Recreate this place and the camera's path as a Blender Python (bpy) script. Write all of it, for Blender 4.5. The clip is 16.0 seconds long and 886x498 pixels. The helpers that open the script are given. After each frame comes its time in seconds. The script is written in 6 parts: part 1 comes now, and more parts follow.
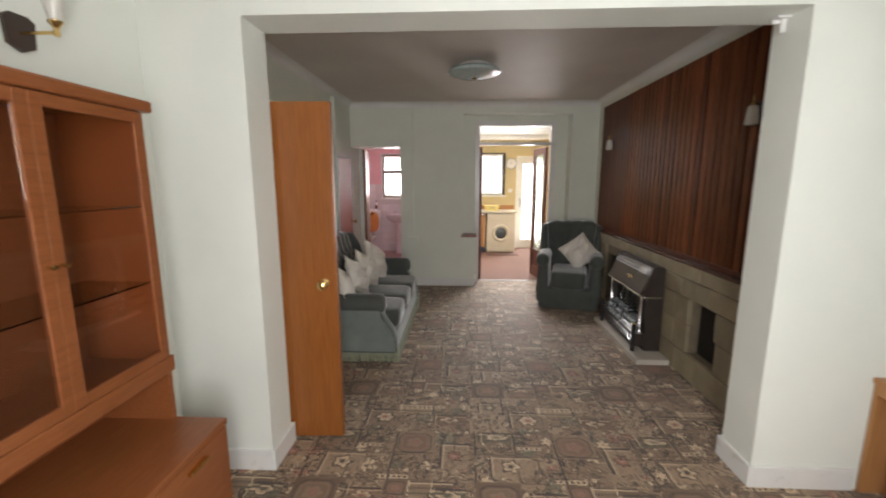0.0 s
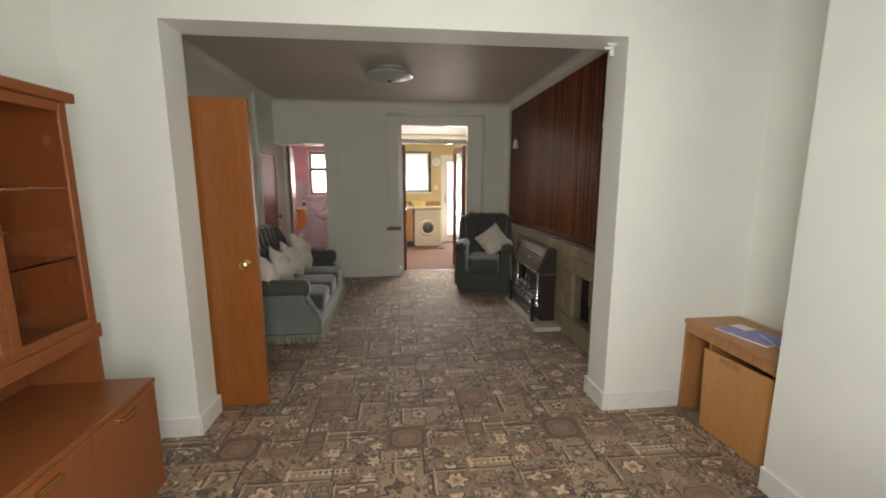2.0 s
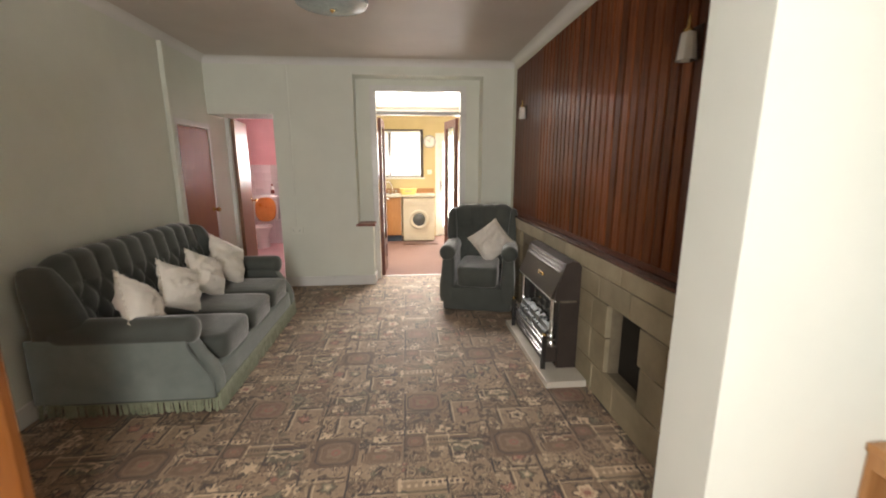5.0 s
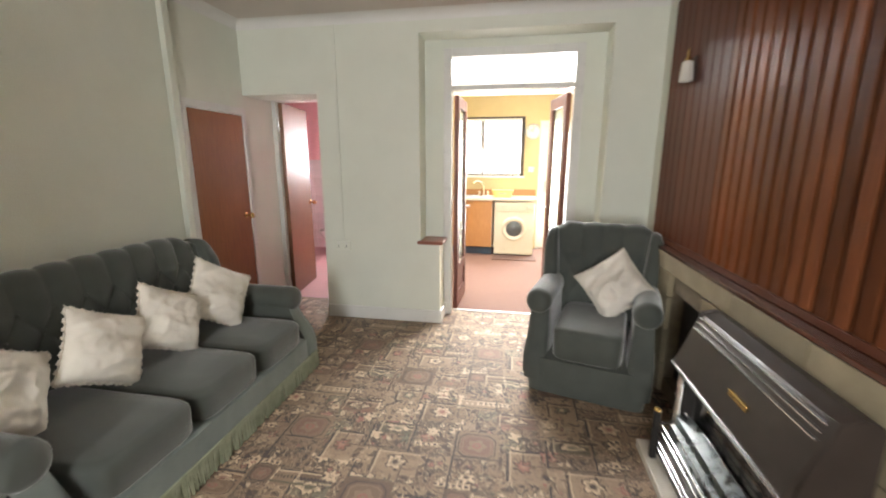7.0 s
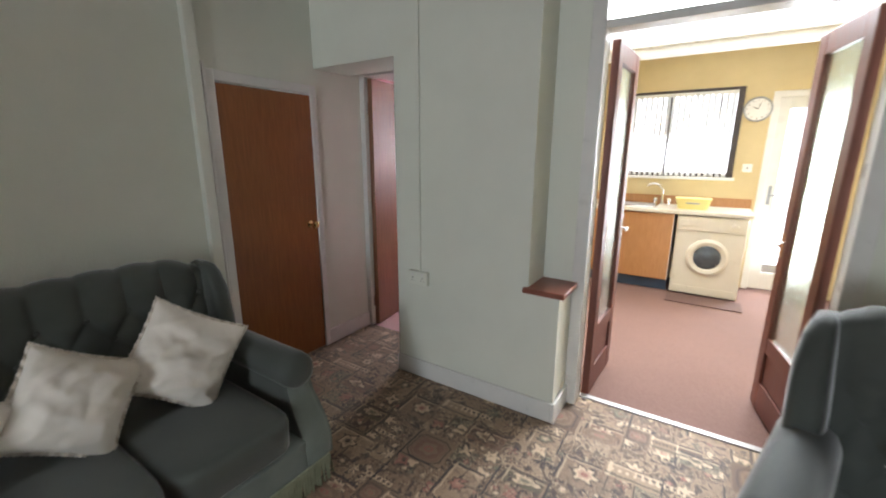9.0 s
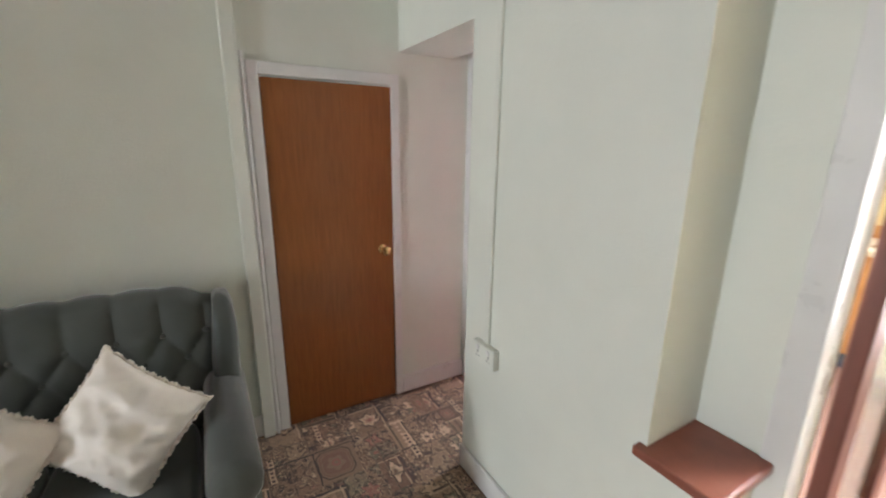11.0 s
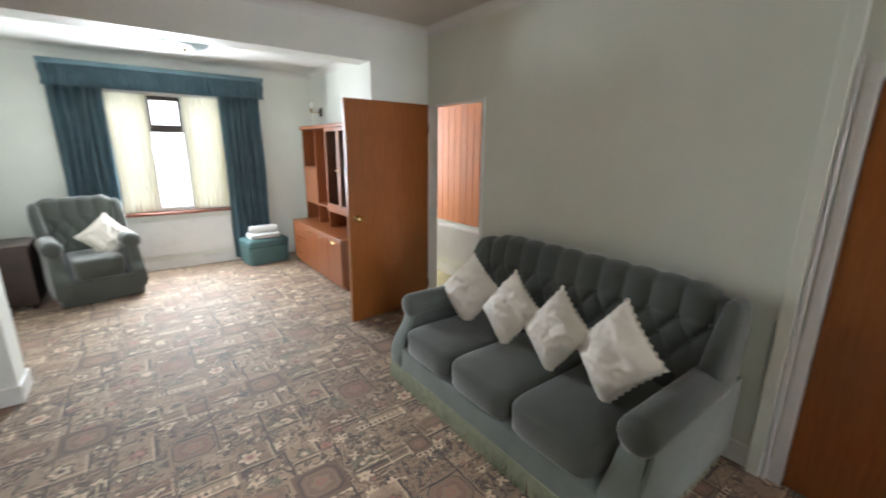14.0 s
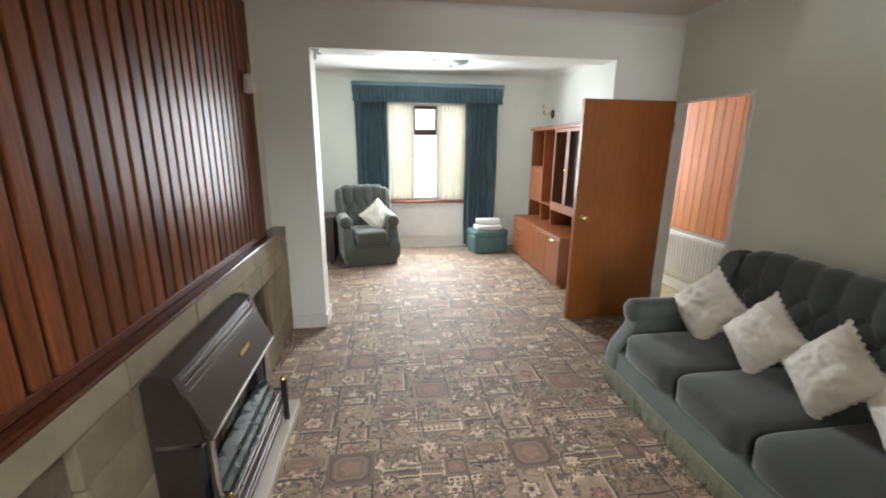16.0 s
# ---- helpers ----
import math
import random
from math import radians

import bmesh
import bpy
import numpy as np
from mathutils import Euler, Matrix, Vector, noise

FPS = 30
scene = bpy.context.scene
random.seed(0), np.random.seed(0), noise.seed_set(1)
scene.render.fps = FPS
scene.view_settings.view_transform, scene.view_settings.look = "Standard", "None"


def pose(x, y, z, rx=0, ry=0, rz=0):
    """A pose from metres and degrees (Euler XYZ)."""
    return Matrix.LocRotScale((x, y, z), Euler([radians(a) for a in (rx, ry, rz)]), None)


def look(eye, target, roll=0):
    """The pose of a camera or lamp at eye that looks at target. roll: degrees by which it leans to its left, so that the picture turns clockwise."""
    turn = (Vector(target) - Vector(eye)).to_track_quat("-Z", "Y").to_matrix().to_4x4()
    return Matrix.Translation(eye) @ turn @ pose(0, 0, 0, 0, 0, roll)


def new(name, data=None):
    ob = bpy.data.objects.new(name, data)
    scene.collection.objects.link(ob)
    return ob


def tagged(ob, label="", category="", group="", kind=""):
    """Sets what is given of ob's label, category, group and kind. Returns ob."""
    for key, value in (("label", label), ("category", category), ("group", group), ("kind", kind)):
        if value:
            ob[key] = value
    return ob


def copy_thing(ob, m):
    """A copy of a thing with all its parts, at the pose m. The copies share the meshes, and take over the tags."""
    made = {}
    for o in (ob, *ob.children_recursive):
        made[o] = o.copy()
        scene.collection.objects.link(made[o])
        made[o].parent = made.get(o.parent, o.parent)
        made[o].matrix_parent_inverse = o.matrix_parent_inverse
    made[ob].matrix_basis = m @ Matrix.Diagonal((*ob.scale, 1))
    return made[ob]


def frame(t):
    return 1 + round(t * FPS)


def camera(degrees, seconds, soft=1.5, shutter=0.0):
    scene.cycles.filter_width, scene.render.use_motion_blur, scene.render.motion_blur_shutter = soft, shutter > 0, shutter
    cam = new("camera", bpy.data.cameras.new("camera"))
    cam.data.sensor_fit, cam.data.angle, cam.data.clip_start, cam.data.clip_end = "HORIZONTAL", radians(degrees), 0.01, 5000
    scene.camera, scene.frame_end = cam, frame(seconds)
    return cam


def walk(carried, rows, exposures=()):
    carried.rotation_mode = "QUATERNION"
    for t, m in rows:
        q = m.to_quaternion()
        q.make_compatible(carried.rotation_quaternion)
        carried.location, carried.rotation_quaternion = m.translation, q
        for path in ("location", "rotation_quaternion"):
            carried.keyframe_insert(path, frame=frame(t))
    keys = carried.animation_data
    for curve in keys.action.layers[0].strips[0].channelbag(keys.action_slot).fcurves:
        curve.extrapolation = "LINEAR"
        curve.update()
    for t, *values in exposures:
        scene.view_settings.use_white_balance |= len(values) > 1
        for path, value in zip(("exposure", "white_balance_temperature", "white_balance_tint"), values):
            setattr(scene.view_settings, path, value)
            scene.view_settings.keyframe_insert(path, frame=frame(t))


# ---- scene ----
cam = camera(94.7, 16.0, soft=1.9, shutter=0.5)
PATH = [
    (0, (0.112, -1.96, 1.56), (0.015, 0.009, 1.228), 0.0),
    (0.5, (0.23, -2.055, 1.542), (0.306, -0.084, 1.212), -0.0),
    (1, (0.284, -2.18, 1.526), (0.449, -0.214, 1.197), 0.0),
    (1.5, (0.283, -2.285, 1.513), (0.478, -0.322, 1.184), -0.0),
    (2, (0.282, -2.358, 1.492), (0.494, -0.397, 1.162), 0.0),
    (2.5, (0.335, -2.364, 1.474), (0.557, -0.405, 1.137), -0.0),
    (3, (0.414, -2.272, 1.465), (0.641, -0.316, 1.118), -0.0),
    (3.5, (0.468, -2.037, 1.457), (0.694, -0.084, 1.091), -0.1),
    (6, (0.872, -0.253, 1.469), (0.884, 1.705, 1.061), 0.0),
    (6.5, (0.924, 0.111, 1.459), (0.787, 2.064, 1.049), 0.1),
    (7, (0.92, 0.499, 1.468), (0.587, 2.425, 1.045), 0.1),
    (7.5, (0.938, 0.867, 1.447), (0.4, 2.746, 1.02), -0.1),
    (8, (0.987, 1.209, 1.469), (0.249, 3.015, 1.03), 0.1),
    (8.5, (0.941, 1.597, 1.441), (0.02, 3.319, 1.007), -0.1),
    (9, (0.872, 1.969, 1.477), (-0.187, 3.602, 1.019), 0.2),
    (11.5, (0.596, 3.231, 1.568), (-1.258, 3.793, 1.07), 0.6),
    (12, (0.548, 3.42, 1.58), (-1.388, 3.417, 1.077), 0.4),
    (12.5, (0.533, 3.574, 1.608), (-1.317, 3.009, 1.101), 0.3),
    (13, (0.61, 3.636, 1.584), (-1.03, 2.599, 1.102), 0.6),
    (13.5, (0.724, 3.633, 1.589), (-0.661, 2.274, 1.106), 0.6),
    (14, (0.829, 3.636, 1.59), (-0.332, 2.08, 1.107), 0.6),
    (14.5, (0.91, 3.65, 1.6), (-0.006, 1.94, 1.114), 0.6),
    (15, (0.958, 3.676, 1.591), (0.301, 1.85, 1.107), 0.6),
    (15.5, (1.0, 3.702, 1.585), (0.568, 1.81, 1.1), 0.6),
    (16, (1.035, 3.732, 1.579), (0.77, 1.811, 1.091), 0.6),
]
walk(cam, [(t, look(eye, target, roll)) for t, eye, target, roll in PATH],
     exposures=[(0, -0.02, 6700, 15), (1, -0.25, 6900, 15), (2.5, -0.38, 7100, 15), (3.5, -0.25, 7100, 16), (6, 0.95, 7200, 14), (7, 1.05, 6700, 12), (8, 0.84, 6500, 11), (9, 0.46, 6050, 11), (11.5, 1.42, 6150, 13),
                (12.5, 1.42, 6000, 13), (13, 1.2, 5900, 13), (14, 0.86, 6050, 11), (15, 0.85, 6150, 11), (16, 0.86, 6200, 12)])

# ---- world and light ----
world = bpy.data.worlds.new("sky")
scene.world = world
world.use_nodes = True
wn = world.node_tree
sky = wn.nodes.new("ShaderNodeTexSky")
sky.sky_type, sky.sun_disc = "NISHITA", False
sky.sun_elevation, sky.sun_rotation = radians(48), radians(200)
sky.dust_density = 4.0
wn.links.new(sky.outputs[0], wn.nodes["Background"].inputs[0])
wn.nodes["Background"].inputs[1].default_value = 0.12
SUN = bpy.data.lights.new("sun", "SUN")
SUN.energy, SUN.angle, SUN.color = 0.8, radians(15), (1.0, 0.97, 0.92)
new("sun", SUN).matrix_world = look((2, -8, 9), (0, 0, 0))


def daylight(name, eye, target, w, h, watts, color=(1, 1, 1), spread=180):
    data = bpy.data.lights.new(name, "AREA")
    data.shape, data.size, data.size_y, data.energy, data.color = "RECTANGLE", w, h, watts, color
    data.spread = radians(spread)
    new(name, data).matrix_world = look(eye, target)


daylight("front_window_daylight", (0.42, -2.52, 1.48), (0.75, 0, 1.05), 0.78, 1.38, 66, (0.97, 1.0, 1.0))
daylight("kitchen_window_daylight", (0.5, 7.46, 1.7), (0.5, 5, 1.3), 0.95, 0.8, 8)
daylight("kitchen_door_daylight", (1.65, 7.48, 1.1), (0.9, 4.3, 1.0), 0.4, 1.7, 36)
daylight("kitchen_rooflight_daylight", (0.75, 6.05, 2.93), (0.75, 3.7, 0), 1.9, 1.0, 68, (1, 1, 1), 120)
daylight("bathroom_window_daylight", (-1.3, 7.35, 1.6), (-1.2, 5, 1.2), 0.8, 0.7, 38)
daylight("hall_daylight", (-1.95, -2.3, 1.6), (-1.95, 1, 1.2), 0.5, 1.4, 44, (0.86, 0.93, 1.0))

# ---- materials ----


def nodes_of(name):
    m = bpy.data.materials.new(name)
    m.use_nodes = True
    return m, m.node_tree, m.node_tree.nodes["Principled BSDF"]


def node(tree, kind, **values):
    n = tree.nodes.new(kind)
    for key, value in values.items():
        n.inputs[key.replace("_", " ")].default_value = value
    return n


def surface(name, a, b, scale=6.0, rough=0.6, bump=0.0, bump_scale=60.0, metal=0.0, stretch=(1, 1, 1), sheen=0.0, detail=4.0, grime=0.12,
            rough_var=0.1, vary=0.0, coat=0.0, random_shade=0.0):
    """Two base colours mixed by noise at one scale, broad stains at another, and fine relief."""
    m, t, p = nodes_of(name)
    L = t.links.new
    co = t.nodes.new("ShaderNodeTexCoord")
    mp = node(t, "ShaderNodeMapping", Scale=stretch)
    L(co.outputs["Object"], mp.inputs[0])
    fine = node(t, "ShaderNodeTexNoise", Scale=scale, Detail=detail, Roughness=0.6)
    broad = node(t, "ShaderNodeTexNoise", Scale=1.3, Detail=3.0)
    L(mp.outputs[0], fine.inputs["Vector"])
    L(co.outputs["Object"], broad.inputs["Vector"])
    ramp = t.nodes.new("ShaderNodeValToRGB")
    ramp.color_ramp.elements[0].position, ramp.color_ramp.elements[1].position = 0.3, 0.7
    ramp.color_ramp.elements[0].color, ramp.color_ramp.elements[1].color = (*a, 1), (*b, 1)
    L(fine.outputs[0], ramp.inputs[0])
    mix = t.nodes.new("ShaderNodeMix")
    mix.data_type, mix.blend_type = "RGBA", "MULTIPLY"
    mix.inputs[0].default_value = 1.0
    shade = t.nodes.new("ShaderNodeMapRange")
    shade.inputs[1].default_value, shade.inputs[2].default_value = 0.3, 0.7
    shade.inputs[3].default_value, shade.inputs[4].default_value = 1 - grime, 1.0
    L(broad.outputs[0], shade.inputs[0])
    L(ramp.outputs[0], mix.inputs[6])
    L(shade.outputs[0], mix.inputs[7])
    out = mix.outputs[2]
    if random_shade:
        info = t.nodes.new("ShaderNodeObjectInfo")
        rs = t.nodes.new("ShaderNodeMapRange")
        rs.inputs[3].default_value, rs.inputs[4].default_value = 1 - random_shade, 1 + random_shade
        L(info.outputs["Random"], rs.inputs[0])
        mul = t.nodes.new("ShaderNodeMix")
        mul.data_type, mul.blend_type = "RGBA", "MULTIPLY"
        mul.inputs[0].default_value = 1.0
        L(out, mul.inputs[6])
        L(rs.outputs[0], mul.inputs[7])
        out = mul.outputs[2]
    L(out, p.inputs["Base Color"])
    p.inputs["Metallic"].default_value = metal
    rr = t.nodes.new("ShaderNodeMapRange")
    rr.inputs[3].default_value, rr.inputs[4].default_value = max(0.02, rough - rough_var), min(1, rough + rough_var)
    L(fine.outputs[0], rr.inputs[0])
    L(rr.outputs[0], p.inputs["Roughness"])
    p.inputs["Coat Weight"].default_value = coat
    if sheen:
        p.inputs["Sheen Weight"].default_value, p.inputs["Sheen Roughness"].default_value = sheen, 0.35
    if bump:
        relief = node(t, "ShaderNodeTexNoise", Scale=bump_scale, Detail=5.0, Roughness=0.65)
        L(mp.outputs[0], relief.inputs["Vector"])
        bp = node(t, "ShaderNodeBump", Strength=bump, Distance=0.004)
        L(relief.outputs[0], bp.inputs["Height"])
        L(bp.outputs[0], p.inputs["Normal"])
    return m


WALL = surface("woodchip_wall_paint", (0.725, 0.75, 0.665), (0.765, 0.79, 0.705), 3, 0.55, 0.35, 90, grime=0.06)
WALL_FRONT = surface("front_room_wall_paint", (0.76, 0.79, 0.73), (0.80, 0.82, 0.76), 3, 0.55, 0.3, 90, grime=0.05)
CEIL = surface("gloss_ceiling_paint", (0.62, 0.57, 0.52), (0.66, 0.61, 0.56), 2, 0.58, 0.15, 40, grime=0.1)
CEIL_FRONT = surface("white_ceiling_paint", (0.78, 0.78, 0.75), (0.8, 0.8, 0.77), 2, 0.5, 0.15, 40)
PALE_GROUT = surface("pale_tile_grout", (0.66, 0.60, 0.60), (0.72, 0.66, 0.66), 20, 0.8)
FRAME_TAUPE = surface("taupe_window_paint", (0.30, 0.24, 0.21), (0.36, 0.29, 0.25), 8, 0.4)
TEAK_GLOSS = surface("glossy_orange_brown_veneer", (0.20, 0.095, 0.048), (0.28, 0.135, 0.068), 9, 0.40, 0.03, 80, stretch=(9, 9, 0.7), coat=0.0)
DARK_CERAMIC = surface("dark_grey_ceramic", (0.10, 0.09, 0.085), (0.20, 0.18, 0.16), 12, 0.7, 0.1, 60)
LENS_METAL = surface("dull_chrome_lens", (0.10, 0.11, 0.11), (0.20, 0.22, 0.22), 14, 0.28, 0.05, 40, metal=1.0)
TRIM = surface("white_gloss_trim_paint", (0.76, 0.76, 0.73), (0.8, 0.8, 0.77), 8, 0.3, 0.05, 30)
TEAK_DOOR = surface("orange_brown_veneer", (0.24, 0.075, 0.013), (0.32, 0.108, 0.023), 9, 0.34, 0.04, 80, stretch=(9, 9, 0.7), coat=0.1, grime=0.15)
UNIT_WOOD = surface("teak_unit_veneer", (0.22, 0.068, 0.020), (0.30, 0.10, 0.034), 8, 0.36, 0.03, 80, stretch=(10, 1, 10), coat=0.1)
MAHOGANY = surface("dark_red_slat_varnish", (0.105, 0.033, 0.014), (0.23, 0.075, 0.029), 5, 0.33, 0.05, 70, stretch=(14, 14, 0.8), coat=0.0, random_shade=0.38, grime=0.25, rough_var=0.05)
MAHOGANY.node_tree.nodes["Principled BSDF"].inputs["Specular IOR Level"].default_value = 0.08
# shade of the slat grooves put into the colour; also varnish of the light plates
MAHOGANY_DARK = surface("groove_shade_and_plate_varnish", (0.025, 0.008, 0.005), (0.045, 0.014, 0.008), 8, 0.45, 0.05, 70, stretch=(12, 12, 0.8))
STONE = surface("buff_fireplace_stone", (0.27, 0.225, 0.145), (0.37, 0.31, 0.205), 7, 0.8, 0.6, 45, random_shade=0.16, grime=0.2)
MORTAR = surface("grey_brown_mortar", (0.16, 0.13, 0.09), (0.22, 0.18, 0.12), 20, 0.9, 0.5, 120)
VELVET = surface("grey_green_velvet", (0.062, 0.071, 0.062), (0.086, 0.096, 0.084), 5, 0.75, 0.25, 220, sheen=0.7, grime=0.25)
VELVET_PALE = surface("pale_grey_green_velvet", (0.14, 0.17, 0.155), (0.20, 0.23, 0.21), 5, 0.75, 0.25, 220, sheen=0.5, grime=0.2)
FRINGE = surface("sage_fringe", (0.20, 0.22, 0.14), (0.30, 0.32, 0.22), 20, 0.85, sheen=0.3)
CREAM = surface("cream_cushion_cotton", (0.76, 0.71, 0.63), (0.84, 0.79, 0.71), 7, 0.62, 0.4, 150, sheen=0.2)
LACE = surface("cream_lace", (0.72, 0.66, 0.57), (0.80, 0.75, 0.66), 40, 0.9, 0.6, 300)
BRASS = surface("worn_brass", (0.72, 0.48, 0.18), (0.80, 0.58, 0.26), 20, 0.22, metal=1.0, rough_var=0.08)
CHROME = surface("bright_chrome", (0.75, 0.75, 0.76), (0.82, 0.82, 0.83), 20, 0.12, metal=1.0, rough_var=0.05)
FIRE_BROWN = surface("bronze_brown_enamel", (0.030, 0.022, 0.018), (0.045, 0.033, 0.027), 10, 0.45, 0.05, 120, coat=0.0)
FIRE_PANEL = surface("bronze_metal_hood", (0.042, 0.033, 0.027), (0.060, 0.048, 0.040), 10, 0.38, metal=0.2)
BLACK = surface("matt_black", (0.010, 0.009, 0.008), (0.018, 0.016, 0.014), 12, 0.6)
HEARTH = surface("pale_hearth_slab", (0.50, 0.46, 0.39), (0.62, 0.58, 0.50), 5, 0.5, 0.15, 60)
BLUE = surface("dusty_blue_curtain", (0.11, 0.19, 0.235), (0.16, 0.26, 0.305), 6, 0.8, 0.3, 200, sheen=0.3)
SEA = surface("sea_green_vinyl", (0.075, 0.155, 0.16), (0.10, 0.20, 0.205), 6, 0.45, 0.1, 90)
DARK_FRAME = surface("dark_brown_window_frame", (0.03, 0.02, 0.016), (0.05, 0.033, 0.025), 8, 0.4)
SILL = surface("red_brown_tile_sill", (0.20, 0.06, 0.035), (0.27, 0.09, 0.055), 10, 0.35)
KIT_WALL = surface("yellow_kitchen_paint", (0.60, 0.49, 0.27), (0.65, 0.54, 0.31), 4, 0.6, 0.1, 60)
KIT_FLOOR = surface("terracotta_cord_carpet", (0.16, 0.088, 0.068), (0.215, 0.122, 0.098), 90, 0.9, 0.4, 200)
PINK = surface("pink_bathroom_paint", (0.82, 0.44, 0.48), (0.86, 0.49, 0.53), 4, 0.5)
PINK_FLOOR = surface("pink_bathroom_carpet", (0.60, 0.36, 0.38), (0.70, 0.45, 0.47), 60, 0.9, 0.4, 200)
TILE = surface("pale_pink_tile", (0.82, 0.74, 0.76), (0.86, 0.79, 0.81), 4, 0.2, random_shade=0.05)
CHINA = surface("white_china", (0.80, 0.79, 0.78), (0.84, 0.83, 0.82), 4, 0.12, grime=0.03)
ORANGE = surface("orange_wooden_seat", (0.62, 0.20, 0.04), (0.72, 0.27, 0.06), 8, 0.3)
PINE = surface("orange_pine_board", (0.55, 0.19, 0.06), (0.70, 0.28, 0.10), 6, 0.35, 0.04, 60, stretch=(10, 10, 0.6), random_shade=0.1)
HALL_CARPET = surface("yellow_hall_carpet", (0.32, 0.26, 0.11), (0.46, 0.40, 0.22), 18, 0.9, 0.4, 200)
WHITE_METAL = surface("white_radiator_enamel", (0.78, 0.77, 0.74), (0.82, 0.81, 0.78), 5, 0.35)
KIT_WOOD = surface("orange_kitchen_unit", (0.38, 0.18, 0.065), (0.46, 0.23, 0.095), 7, 0.4, stretch=(8, 8, 1))
WORKTOP = surface("pale_worktop", (0.58, 0.54, 0.45), (0.66, 0.62, 0.53), 40, 0.35)
APPLIANCE = surface("cream_white_appliance", (0.60, 0.56, 0.46), (0.66, 0.62, 0.52), 4, 0.3)
GREY_PLASTIC = surface("grey_plastic", (0.28, 0.30, 0.31), (0.36, 0.38, 0.39), 6, 0.3)
YELLOW = surface("yellow_plastic", (0.85, 0.72, 0.25), (0.88, 0.76, 0.30), 6, 0.4)
NAVY = surface("dark_blue_plinth", (0.03, 0.05, 0.09), (0.04, 0.07, 0.12), 6, 0.4)
RED_DOOR = surface("red_brown_door_paint", (0.11, 0.032, 0.021), (0.16, 0.047, 0.030), 6, 0.42, 0.03, 60, stretch=(8, 8, 0.8))
PAPER = surface("printed_paper", (0.75, 0.75, 0.78), (0.82, 0.82, 0.84), 9, 0.4)
VIOLET = surface("violet_print", (0.16, 0.14, 0.42), (0.28, 0.26, 0.56), 14, 0.35)
OAK_CAB = surface("honey_oak_veneer", (0.36, 0.16, 0.055), (0.47, 0.23, 0.09), 7, 0.42, 0.04, 70, stretch=(10, 10, 0.7))
DARK_WOOD = surface("dark_stained_wood", (0.035, 0.022, 0.017), (0.06, 0.036, 0.027), 8, 0.4)
TOWEL = surface("white_towel", (0.74, 0.76, 0.74), (0.82, 0.83, 0.81), 30, 0.95, 0.8, 250, sheen=0.3)
SHADE = surface("frosted_white_glass", (0.66, 0.64, 0.58), (0.76, 0.74, 0.68), 12, 0.2)
LAMP_GLASS = surface("pale_blue_pressed_glass", (0.34, 0.43, 0.43), (0.46, 0.55, 0.55), 30, 0.2, 0.3, 60)


def glass(name, tint=(1, 1, 1), rough=0.0):
    m, t, p = nodes_of(name)
    p.inputs["Base Color"].default_value = (*tint, 1)
    p.inputs["Transmission Weight"].default_value, p.inputs["Roughness"].default_value, p.inputs["IOR"].default_value = 1.0, rough, 1.45
    return m


GLASS = glass("clear_glass")
SMOKED = glass("smoked_glass", (0.66, 0.56, 0.48))
FROSTED = glass("reeded_door_glass", (0.70, 0.82, 0.75), 0.18)


